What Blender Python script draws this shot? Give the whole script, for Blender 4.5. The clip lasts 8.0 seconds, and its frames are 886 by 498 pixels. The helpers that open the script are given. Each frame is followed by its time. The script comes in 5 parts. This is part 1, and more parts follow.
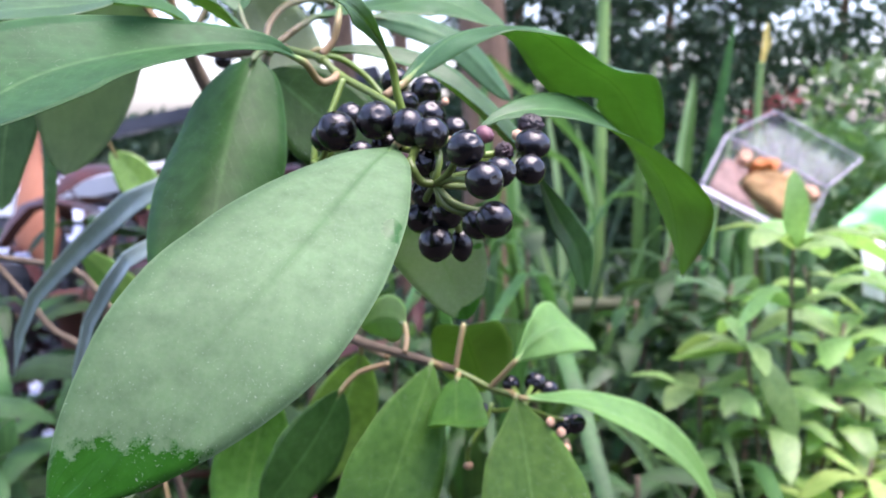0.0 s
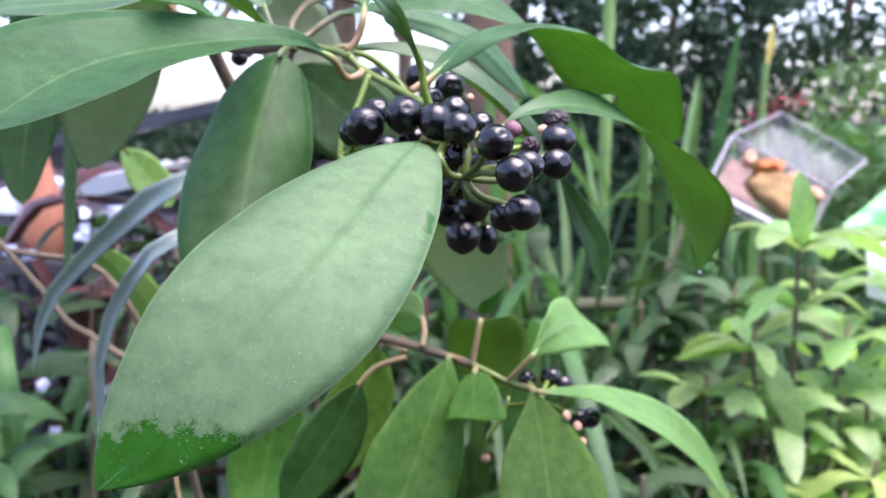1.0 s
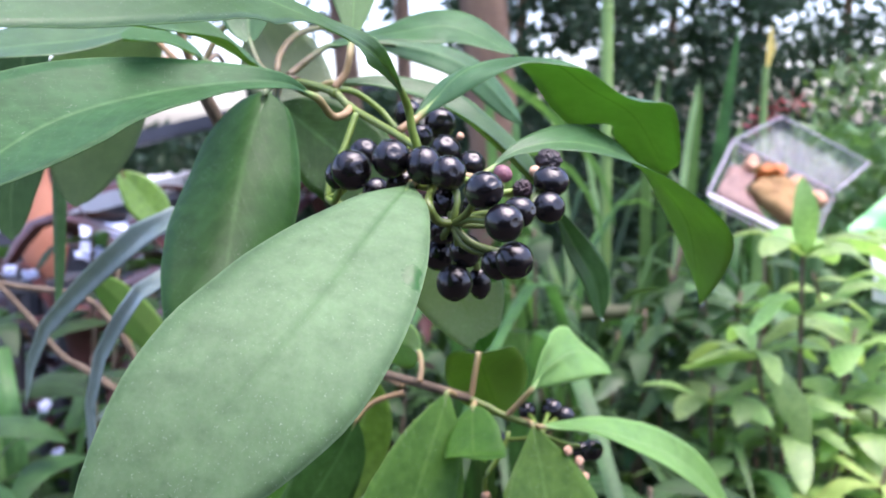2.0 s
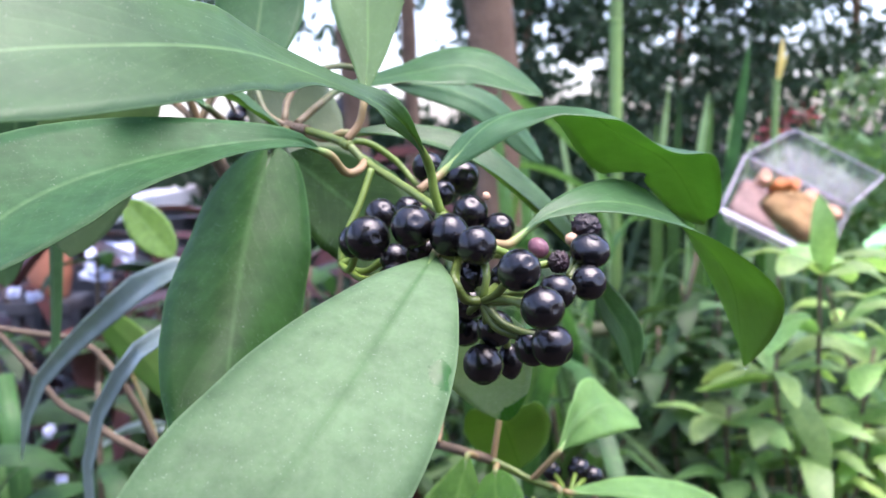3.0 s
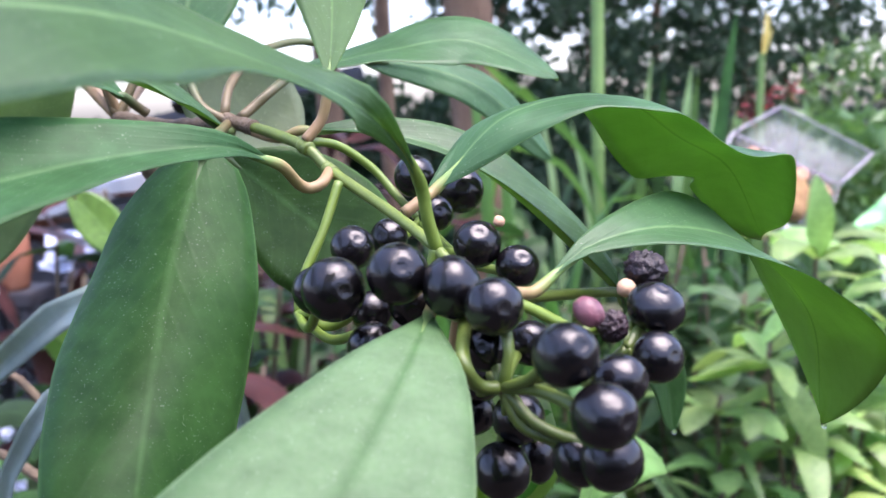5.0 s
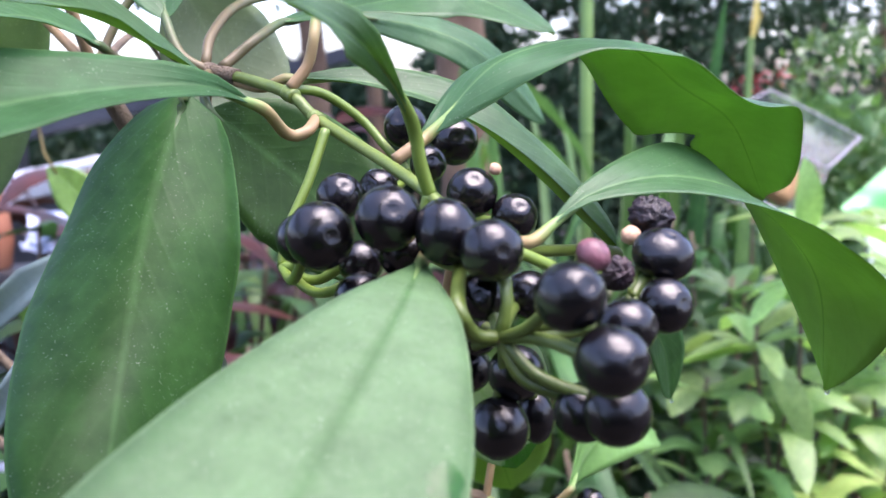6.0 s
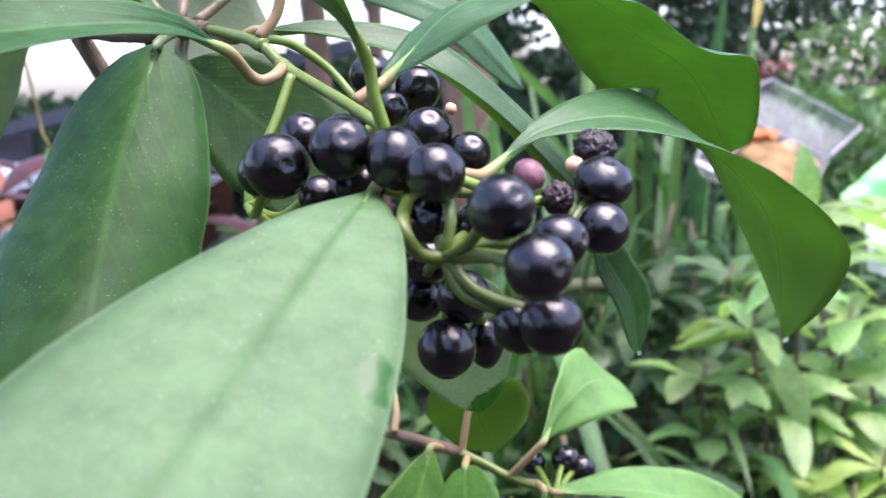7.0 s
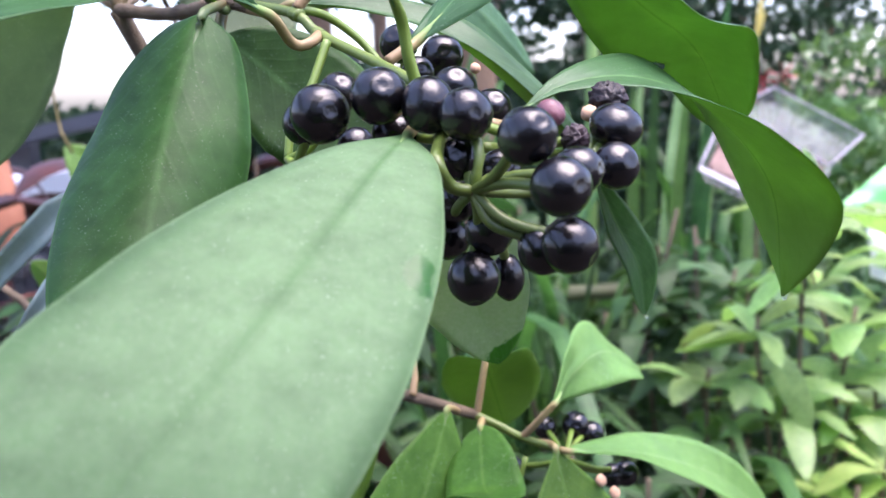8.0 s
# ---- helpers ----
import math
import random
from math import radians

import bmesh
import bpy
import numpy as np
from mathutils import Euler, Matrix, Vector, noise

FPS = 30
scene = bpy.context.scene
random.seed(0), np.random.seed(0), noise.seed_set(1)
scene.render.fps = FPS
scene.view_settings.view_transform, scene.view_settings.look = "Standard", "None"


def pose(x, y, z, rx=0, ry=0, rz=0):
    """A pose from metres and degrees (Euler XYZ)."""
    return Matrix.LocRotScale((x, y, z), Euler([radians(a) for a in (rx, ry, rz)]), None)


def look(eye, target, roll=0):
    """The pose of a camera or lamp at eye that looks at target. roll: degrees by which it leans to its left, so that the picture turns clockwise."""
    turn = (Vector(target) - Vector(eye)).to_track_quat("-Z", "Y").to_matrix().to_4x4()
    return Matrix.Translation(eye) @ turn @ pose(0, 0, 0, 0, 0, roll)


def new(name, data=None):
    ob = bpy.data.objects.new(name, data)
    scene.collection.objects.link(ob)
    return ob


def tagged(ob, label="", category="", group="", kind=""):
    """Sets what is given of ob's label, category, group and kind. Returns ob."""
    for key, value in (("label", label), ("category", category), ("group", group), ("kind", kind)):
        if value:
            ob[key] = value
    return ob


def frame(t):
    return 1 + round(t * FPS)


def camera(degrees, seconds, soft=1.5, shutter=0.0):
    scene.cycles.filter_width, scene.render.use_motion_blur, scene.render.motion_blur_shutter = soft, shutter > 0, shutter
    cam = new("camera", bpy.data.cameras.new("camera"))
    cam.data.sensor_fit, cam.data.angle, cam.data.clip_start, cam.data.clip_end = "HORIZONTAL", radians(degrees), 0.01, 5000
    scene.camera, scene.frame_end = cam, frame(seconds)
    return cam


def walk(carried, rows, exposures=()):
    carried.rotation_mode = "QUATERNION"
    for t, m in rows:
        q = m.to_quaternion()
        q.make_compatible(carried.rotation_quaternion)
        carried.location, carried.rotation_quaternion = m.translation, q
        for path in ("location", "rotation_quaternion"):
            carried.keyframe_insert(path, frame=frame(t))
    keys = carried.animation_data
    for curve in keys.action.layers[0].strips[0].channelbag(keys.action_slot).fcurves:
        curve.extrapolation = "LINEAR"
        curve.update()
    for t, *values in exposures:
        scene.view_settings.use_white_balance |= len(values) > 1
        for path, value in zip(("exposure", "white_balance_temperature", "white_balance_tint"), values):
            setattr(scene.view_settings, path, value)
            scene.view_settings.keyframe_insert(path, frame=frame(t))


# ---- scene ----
cam = camera(52.12, 8.0, soft=1.5)
# seconds, eye, turn
PATH = [
    (0.0, -0.0000, -0.0000, 1.0000, 82.00, 0.00, 0.00),
    (0.2, -0.0027, -0.0017, 0.9986, 82.07, 0.31, -0.08),
    (0.5, -0.0062, -0.0066, 0.9959, 82.06, -0.10, 0.09),
    (1.0, -0.0065, -0.0045, 0.9985, 82.04, -0.24, 0.14),
    (1.2, -0.0054, -0.0027, 0.9976, 82.24, 0.22, 0.05),
    (2.3, -0.0031, 0.0091, 1.0113, 82.52, 0.97, 0.25),
    (2.5, -0.0044, 0.0134, 1.0124, 82.79, 1.11, 0.30),
    (3.0, -0.0077, 0.0286, 1.0203, 83.00, 1.25, 0.58),
    (3.5, -0.0092, 0.0482, 1.0233, 82.82, 1.55, 0.41),
    (4.0, -0.0084, 0.0701, 1.0262, 82.37, 1.83, -0.06),
    (4.2, -0.0094, 0.0762, 1.0276, 82.17, 1.80, -0.23),
    (5.3, -0.0126, 0.0972, 1.0225, 81.17, 1.50, -1.29),
    (5.5, -0.0132, 0.0985, 1.0205, 80.89, 1.23, -1.38),
    (6.0, -0.0129, 0.1015, 1.0175, 80.60, 1.33, -1.80),
    (6.5, -0.0136, 0.1024, 1.0145, 80.32, 1.24, -2.09),
    (6.6, -0.0130, 0.1012, 1.0125, 80.55, 1.26, -1.85),
    (6.7, -0.0117, 0.1020, 1.0110, 80.24, 1.22, -1.55),
    (6.8, -0.0106, 0.1002, 1.0080, 80.20, 1.36, -1.68),
    (6.9, -0.0085, 0.0975, 1.0071, 80.10, 1.42, -1.68),
    (7.0, -0.0049, 0.0934, 1.0083, 80.23, 1.31, -1.47),
    (7.1, -0.0005, 0.0919, 1.0110, 79.80, 1.50, -1.21),
    (7.2, 0.0013, 0.0878, 1.0130, 80.05, 1.78, -1.15),
    (7.3, 0.0040, 0.0812, 1.0143, 80.97, 1.76, -0.42),
    (7.4, 0.0040, 0.0808, 1.0145, 80.62, 1.90, -0.50),
    (7.5, 0.0040, 0.0800, 1.0113, 80.64, 1.76, -0.33),
    (7.6, 0.0019, 0.0791, 1.0064, 80.95, 1.85, -0.34),
    (7.7, -0.0021, 0.0811, 1.0031, 80.88, 1.71, -0.45),
    (7.8, -0.0060, 0.0800, 1.0013, 80.65, 1.60, -0.65),
    (7.9, -0.0080, 0.0782, 1.0000, 80.75, 1.37, -0.93),
    (8.0, -0.0097, 0.0770, 0.9984, 81.03, 1.22, -1.24),
]
walk(cam, [(t, pose(x, y, z, rx, ry, rz)) for t, x, y, z, rx, ry, rz in PATH],
     [(0.0, 2.36, 6150, 28), (2.5, 2.33, 6150, 28), (5.5, 2.33, 6150, 28), (7.5, 2.40, 6150, 28), (8.0, 2.38, 6150, 28)])

# ---- light ----
world = bpy.data.worlds.new("sky")
scene.world = world
world.use_nodes = True
wn = world.node_tree.nodes
sky = wn.new("ShaderNodeTexSky")
sky.sky_type, sky.sun_disc = "NISHITA", False
sky.sun_elevation, sky.sun_rotation = radians(75), radians(120)
sky.air_density, sky.dust_density = 1.0, 3.0
wn["Background"].inputs[1].default_value = 0.15
world.node_tree.links.new(sky.outputs[0], wn["Background"].inputs[0])
sun = new("sun", bpy.data.lights.new("sun", "SUN"))
sun.data.energy, sun.data.angle, sun.data.color = 1.3, radians(50), (1.0, 0.95, 0.86)
sun.matrix_world = look((0.7, -0.4, 3.0), (0, 0, 0))
cam.data.dof.use_dof, cam.data.dof.focus_distance, cam.data.dof.aperture_fstop = True, 0.175, 27.0

# ---- materials ----


def material(name):
    m = bpy.data.materials.new(name)
    m.use_nodes = True
    return m, m.node_tree.nodes, m.node_tree.links, m.node_tree.nodes["Principled BSDF"]


def ramp(nodes, stops):
    r = nodes.new("ShaderNodeValToRGB")
    while len(r.color_ramp.elements) < len(stops):
        r.color_ramp.elements.new(0.5)
    for e, (at, c) in zip(r.color_ramp.elements, stops):
        e.position, e.color = at, (*c, 1)
    return r


def noise_node(nodes, links, scale, detail=4.0, coord="Object", rough=0.55):
    tc, n = nodes.new("ShaderNodeTexCoord"), nodes.new("ShaderNodeTexNoise")
    n.inputs["Scale"].default_value, n.inputs["Detail"].default_value, n.inputs["Roughness"].default_value = scale, detail, rough
    links.new(tc.outputs[coord], n.inputs["Vector"])
    return n


def mix(nodes, links, a, b, fac, kind="MIX"):
    m = nodes.new("ShaderNodeMix")
    m.data_type, m.blend_type = "RGBA", kind
    for slot, v in ((0, fac), (6, a), (7, b)):
        if isinstance(v, bpy.types.NodeSocket):
            links.new(v, m.inputs[slot])
        elif slot == 0:
            m.inputs[0].default_value = v
        else:
            m.inputs[slot].default_value = (*v, 1)
    return m.outputs[2]


def calc(nodes, links, op, a, b=0.0, clamp=False):
    n = nodes.new("ShaderNodeMath")
    n.operation, n.use_clamp = op, clamp
    for i, v in enumerate((a, b)):
        if isinstance(v, bpy.types.NodeSocket):
            links.new(v, n.inputs[i])
        else:
            n.inputs[i].default_value = v
    return n.outputs[0]


def plain(name, dark, light, scale, rough=0.6, bump=0.3, metal=0.0, fine=None, depth=0.001, vary=0.0):
    """A mottled surface: two colours by a coarse noise, relief and roughness by a fine one."""
    m, n, l, b = material(name)
    coarse = noise_node(n, l, scale, 5)
    r = ramp(n, ((0.3, dark), (0.7, light)))
    l.new(coarse.outputs[0], r.inputs[0])
    small = noise_node(n, l, fine or scale * 9, 6)
    c = mix(n, l, r.outputs[0], tuple(min(1.0, 1.6 * q) for q in light), calc(n, l, "MULTIPLY", small.outputs[0], 0.12))
    if vary:
        info, hsv = n.new("ShaderNodeObjectInfo"), n.new("ShaderNodeHueSaturation")
        l.new(calc(n, l, "ADD", calc(n, l, "MULTIPLY", info.outputs["Random"], vary), 1 - vary / 2), hsv.inputs["Value"])
        l.new(c, hsv.inputs["Color"])
        c = hsv.outputs[0]
    l.new(c, b.inputs["Base Color"])
    rr = calc(n, l, "ADD", calc(n, l, "MULTIPLY", small.outputs[0], 0.3), rough - 0.15, True)
    l.new(rr, b.inputs["Roughness"])
    b.inputs["Metallic"].default_value = metal
    bp = n.new("ShaderNodeBump")
    bp.inputs["Strength"].default_value, bp.inputs["Distance"].default_value = bump, depth
    l.new(small.outputs[0], bp.inputs["Height"])
    l.new(bp.outputs[0], b.inputs["Normal"])
    return m


def leaf_material(name, dark, light, rib, rough, dust=0.0, glow=0.25, wet=False, vary=0.25, blotch=55.0, specks=True, spec=0.5, rib_strength=0.7, margin=None, rib_width=1.0, streaks=1.0, grit_strength=0.42):
    """A leaf: mottled green, pale midrib and faint side veins by its UV, dust film and specks, light through it."""
    m, n, l, b = material(name)
    uv = n.new("ShaderNodeUVMap")
    sep = n.new("ShaderNodeSeparateXYZ")
    l.new(uv.outputs[0], sep.inputs[0])
    s, v = sep.outputs[0], sep.outputs[1]
    away = calc(n, l, "MULTIPLY", calc(n, l, "ABSOLUTE", calc(n, l, "SUBTRACT", v, 0.5)), 2.0)
    big = noise_node(n, l, blotch, 4)
    r = ramp(n, ((0.32, dark), (0.68, light)))
    l.new(big.outputs[0], r.inputs[0])
    c = r.outputs[0]
    info = n.new("ShaderNodeObjectInfo")
    hsv = n.new("ShaderNodeHueSaturation")
    l.new(calc(n, l, "ADD", calc(n, l, "MULTIPLY", info.outputs["Random"], vary), 1 - vary / 2), hsv.inputs["Value"])
    l.new(calc(n, l, "ADD", calc(n, l, "MULTIPLY", info.outputs["Random"], 0.03), 0.485), hsv.inputs["Hue"])
    l.new(c, hsv.inputs["Color"])
    c = hsv.outputs[0]
    # side veins, slanting forwards from the rib
    wave = calc(n, l, "SINE", calc(n, l, "ADD", calc(n, l, "SUBTRACT", calc(n, l, "MULTIPLY", s, 70.0), calc(n, l, "MULTIPLY", away, 22.0)),
                                  calc(n, l, "MULTIPLY", big.outputs[0], 4.0)))
    vein = calc(n, l, "POWER", calc(n, l, "ADD", calc(n, l, "MULTIPLY", wave, 0.5), 0.5), 8.0)
    c = mix(n, l, c, rib, calc(n, l, "MULTIPLY", vein, 0.12 if wet else 0.045))
    # midrib, tapering to the tip
    width = calc(n, l, "ADD", calc(n, l, "MULTIPLY", calc(n, l, "SUBTRACT", 1.0, s), 0.055 * rib_width), 0.012 * rib_width)
    ribf = calc(n, l, "SUBTRACT", 1.0, calc(n, l, "DIVIDE", away, width), True)
    if wet:
        ribf = calc(n, l, "MULTIPLY", ribf, calc(n, l, "SUBTRACT", 1.1, calc(n, l, "MULTIPLY", s, 1.3), True))
    c = mix(n, l, c, rib, calc(n, l, "MULTIPLY", calc(n, l, "POWER", ribf, 0.7), rib_strength))
    # pale thin margin
    c = mix(n, l, c, margin or rib, calc(n, l, "MULTIPLY", calc(n, l, "MULTIPLY", calc(n, l, "SUBTRACT", away, 0.965), 40.0, True), 0.45))
    fine = noise_node(n, l, 900.0, 3)
    streak = noise_node(n, l, 210.0, 5)
    film = calc(n, l, "MULTIPLY", calc(n, l, "ADD", calc(n, l, "MULTIPLY", fine.outputs[0], 0.5), calc(n, l, "ADD", calc(n, l, "MULTIPLY", big.outputs[0], 0.5), calc(n, l, "MULTIPLY", streak.outputs[0], 0.45))), dust, True)
    rough_v = calc(n, l, "ADD", calc(n, l, "MULTIPLY", big.outputs[0], 0.16), rough - 0.08)
    if wet:
        edge = noise_node(n, l, 260.0, 6, rough=0.7)
        tip = calc(n, l, "ADD", s, calc(n, l, "MULTIPLY", calc(n, l, "SUBTRACT", edge.outputs[0], 0.5), 0.17))
        tip = calc(n, l, "ADD", tip, calc(n, l, "MULTIPLY", calc(n, l, "SUBTRACT", v, 0.5), -0.15))
        dry = calc(n, l, "SUBTRACT", 1.0, calc(n, l, "MULTIPLY", calc(n, l, "SUBTRACT", tip, 0.872), 60.0, True), True)
        ds = calc(n, l, "SUBTRACT", s, 0.362)
        dv = calc(n, l, "MULTIPLY", calc(n, l, "SUBTRACT", v, 0.075), 0.34)
        d2 = calc(n, l, "SQRT", calc(n, l, "ADD", calc(n, l, "MULTIPLY", ds, ds), calc(n, l, "MULTIPLY", dv, dv)))
        d2 = calc(n, l, "ADD", d2, calc(n, l, "MULTIPLY", calc(n, l, "SUBTRACT", edge.outputs[0], 0.5), 0.085))
        spot = calc(n, l, "MULTIPLY", calc(n, l, "SUBTRACT", d2, 0.021), 160.0, True)
        dry = calc(n, l, "MULTIPLY", dry, spot)
        # the film thins out towards the margin
        edge_thin = calc(n, l, "MULTIPLY", calc(n, l, "SUBTRACT", calc(n, l, "ADD", away, calc(n, l, "MULTIPLY", edge.outputs[0], 0.3)), 0.85), 0.75, True)
        base = calc(n, l, "MULTIPLY", calc(n, l, "ADD", s, calc(n, l, "MULTIPLY", edge.outputs[0], 0.08)), 5.0, True)
        film = calc(n, l, "MULTIPLY", calc(n, l, "MULTIPLY", film, calc(n, l, "MULTIPLY", dry, base)), calc(n, l, "MULTIPLY", calc(n, l, "SUBTRACT", 1.0, edge_thin), calc(n, l, "SUBTRACT", 1.0, calc(n, l, "MULTIPLY", ribf, 0.75))))
        c = mix(n, l, c, (0.50, 0.78, 0.40), calc(n, l, "SUBTRACT", 1.0, dry), "MULTIPLY")
        rough_v = calc(n, l, "ADD", calc(n, l, "ADD", calc(n, l, "MULTIPLY", rough_v, dry), 0.20), calc(n, l, "MULTIPLY", calc(n, l, "SUBTRACT", 1.0, spot), calc(n, l, "MULTIPLY", fine.outputs[0], 0.4)))
    c = mix(n, l, c, (0.370, 0.405, 0.335), film)
    c = mix(n, l, c, (0.50, 0.58, 0.48), calc(n, l, "MULTIPLY", calc(n, l, "SUBTRACT", streak.outputs[0], 0.34), 2.0 * streaks, True), "MULTIPLY")
    if specks:
        grit = noise_node(n, l, 2300.0, 2)
        patch = noise_node(n, l, 120.0, 2)
        lim = calc(n, l, "ADD", 0.675, calc(n, l, "MULTIPLY", calc(n, l, "SUBTRACT", 0.55, patch.outputs[0]), 0.16))
        dots = calc(n, l, "MULTIPLY", calc(n, l, "SUBTRACT", grit.outputs[0], lim), 30.0, True)
        c = mix(n, l, c, (0.62, 0.68, 0.60), calc(n, l, "MULTIPLY", dots, grit_strength))
    l.new(c, b.inputs["Base Color"])
    l.new(rough_v, b.inputs["Roughness"])
    b.inputs["Specular IOR Level"].default_value = spec
    bp = n.new("ShaderNodeBump")
    bp.inputs["Strength"].default_value, bp.inputs["Distance"].default_value = 0.35, 0.0004
    l.new(calc(n, l, "ADD", calc(n, l, "ADD", calc(n, l, "MULTIPLY", vein, 0.22), big.outputs[0]), calc(n, l, "MULTIPLY", fine.outputs[0], 0.25)), bp.inputs["Height"])
    l.new(bp.outputs[0], b.inputs["Normal"])
    if glow:
        tr, mx = n.new("ShaderNodeBsdfTranslucent"), n.new("ShaderNodeMixShader")
        bright = n.new("ShaderNodeHueSaturation")
        bright.inputs["Value"].default_value = 2.5
        l.new(mix(n, l, c, (0.9, 1.0, 0.3), 0.6, "MULTIPLY"), bright.inputs["Color"])
        l.new(bright.outputs[0], tr.inputs[0])
        mx.inputs[0].default_value = glow
        out = n["Material Output"]
        l.new(b.outputs[0], mx.inputs[1])
        l.new(tr.outputs[0], mx.inputs[2])
        l.new(mx.outputs[0], out.inputs[0])
    return m


LEAF_TOP = leaf_material("leaf_upper_side", (0.036, 0.104, 0.036), (0.052, 0.143, 0.050), (0.16, 0.29, 0.12), 0.40, dust=0.035, glow=0.30, spec=0.30, rib_strength=0.6, rib_width=1.3, streaks=0.7, grit_strength=0.18)
LEAF_DUSTY = leaf_material("leaf_upper_side_with_bloom", (0.036, 0.097, 0.0185), (0.046, 0.118, 0.024), (0.018, 0.078, 0.010), 0.52, dust=0.235, glow=0.15, wet=True, rib_strength=0.55, rib_width=2.2, margin=(0.15, 0.26, 0.11), spec=0.36, grit_strength=0.16)
LEAF_DEEP = leaf_material("leaf_upper_side_deep_green", (0.022, 0.070, 0.020), (0.031, 0.092, 0.028), (0.11, 0.21, 0.085), 0.46, dust=0.03, glow=0.20, spec=0.13, rib_strength=0.42, rib_width=1.4, grit_strength=0.17)
# Darker green that holds the shade cast by the leaves above.
LEAF_DARK_SHADE = leaf_material("leaf_upper_side_dark_shade", (0.019, 0.073, 0.012), (0.027, 0.094, 0.017), (0.09, 0.21, 0.06), 0.42, dust=0.015, glow=0.20, spec=0.17, rib_strength=0.28, rib_width=1.4, grit_strength=0.16)
LEAF_LIGHT = leaf_material("leaf_light_green_lit", (0.098, 0.200, 0.044), (0.130, 0.248, 0.058), (0.20, 0.33, 0.13), 0.42, dust=0.07, glow=0.32, spec=0.22, streaks=0.5)
# Pale base that includes the backlight on the upright leaf.
LEAF_YOUNG_LIT = leaf_material("leaf_young_backlit", (0.20, 0.30, 0.165), (0.24, 0.35, 0.20), (0.30, 0.44, 0.22), 0.42, dust=0.1, glow=0.55, spec=0.3, streaks=0.3)
LEAF_LOW = leaf_material("leaf_lower_branch", (0.056, 0.150, 0.020), (0.078, 0.188, 0.028), (0.14, 0.27, 0.06), 0.42, dust=0.01, glow=0.30, spec=0.14, rib_strength=0.45, rib_width=1.4)
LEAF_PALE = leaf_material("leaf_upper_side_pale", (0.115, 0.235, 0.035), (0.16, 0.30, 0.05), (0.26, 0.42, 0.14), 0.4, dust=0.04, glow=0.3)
LEAF_UNDER = leaf_material("leaf_underside", (0.172, 0.250, 0.066), (0.192, 0.278, 0.076), (0.085, 0.15, 0.035), 0.5, dust=0.0, glow=0.5, specks=False, spec=0.3, streaks=0.3)
LEAF_OLIVE = leaf_material("leaf_greyish_green", (0.125, 0.185, 0.098), (0.155, 0.220, 0.120), (0.16, 0.22, 0.12), 0.45, dust=0.15, glow=0.36, streaks=0.4)
# Grey bloom made extra pale to stand for light from behind.
LEAF_GREY = leaf_material("leaf_grey_bloom_lit", (0.09, 0.20, 0.04), (0.11, 0.24, 0.05), (0.24, 0.34, 0.18), 0.5, dust=0.85, glow=0.36, wet=True, rib_strength=0.4, streaks=0.3, grit_strength=0.3)
BLADE = leaf_material("strap_leaf", (0.016, 0.048, 0.014), (0.046, 0.115, 0.030), (0.12, 0.24, 0.08), 0.45, dust=0.02, glow=0.25, vary=0.8, blotch=14.0, specks=False, spec=0.25)
BLADE_LIGHT = leaf_material("strap_leaf_light", (0.065, 0.150, 0.038), (0.105, 0.215, 0.060), (0.16, 0.30, 0.10), 0.42, dust=0.04, glow=0.35, vary=0.6, blotch=14.0, specks=False, spec=0.3)
BLADE_PALE = leaf_material("strap_leaf_pale", (0.20, 0.33, 0.14), (0.30, 0.44, 0.22), (0.32, 0.46, 0.24), 0.45, dust=0.1, glow=0.35, vary=0.4, blotch=14.0, specks=False, spec=0.3)
# The sky's bluish sheen on the blades is mixed into this base colour.
BLADE_BLUE = leaf_material("blue_sheen_strap_leaf", (0.15, 0.23, 0.21), (0.24, 0.33, 0.32), (0.26, 0.36, 0.34), 0.30, dust=0.25, glow=0.15, blotch=40.0, specks=False, spec=0.7, streaks=0.4)
# Shrub green brightened to hold the sunlight on the right.
SHRUB_SUNLIT = leaf_material("shrub_leaf", (0.22, 0.35, 0.080), (0.38, 0.52, 0.15), (0.22, 0.36, 0.14), 0.38, dust=0.10, glow=0.28, vary=0.5, blotch=30.0, specks=False, spec=0.32)
SHRUB_MID = leaf_material("shrub_leaf_mid_green", (0.145, 0.265, 0.070), (0.250, 0.395, 0.120), (0.18, 0.31, 0.12), 0.38, dust=0.10, glow=0.28, vary=0.5, blotch=30.0, specks=False, spec=0.36)
# The same shrub green with the shade below the canes put in.
SHRUB_SHADE = leaf_material("shrub_leaf_shade_green", (0.040, 0.090, 0.034), (0.085, 0.160, 0.058), (0.11, 0.20, 0.08), 0.40, dust=0.06, glow=0.28, vary=0.5, blotch=30.0, specks=False, spec=0.34)
# Undergrowth green, darkened to carry the shade low in the bed.
SHADE_LEAF = leaf_material("undergrowth_leaf_shade", (0.017, 0.048, 0.015), (0.034, 0.085, 0.025), (0.08, 0.16, 0.06), 0.5, dust=0.02, glow=0.2, vary=0.6, blotch=30.0, specks=False, spec=0.2)
FERN_LEAF = leaf_material("fern_leaflet", (0.19, 0.32, 0.065), (0.28, 0.43, 0.10), (0.2, 0.36, 0.1), 0.5, glow=0.35, vary=0.5, blotch=30.0, specks=False)
HEDGE_LEAF = leaf_material("hedge_leaf", (0.019, 0.041, 0.024), (0.043, 0.082, 0.043), (0.05, 0.10, 0.04), 0.5, glow=0.15, spec=0.2, vary=0.3, blotch=3.0, specks=False)
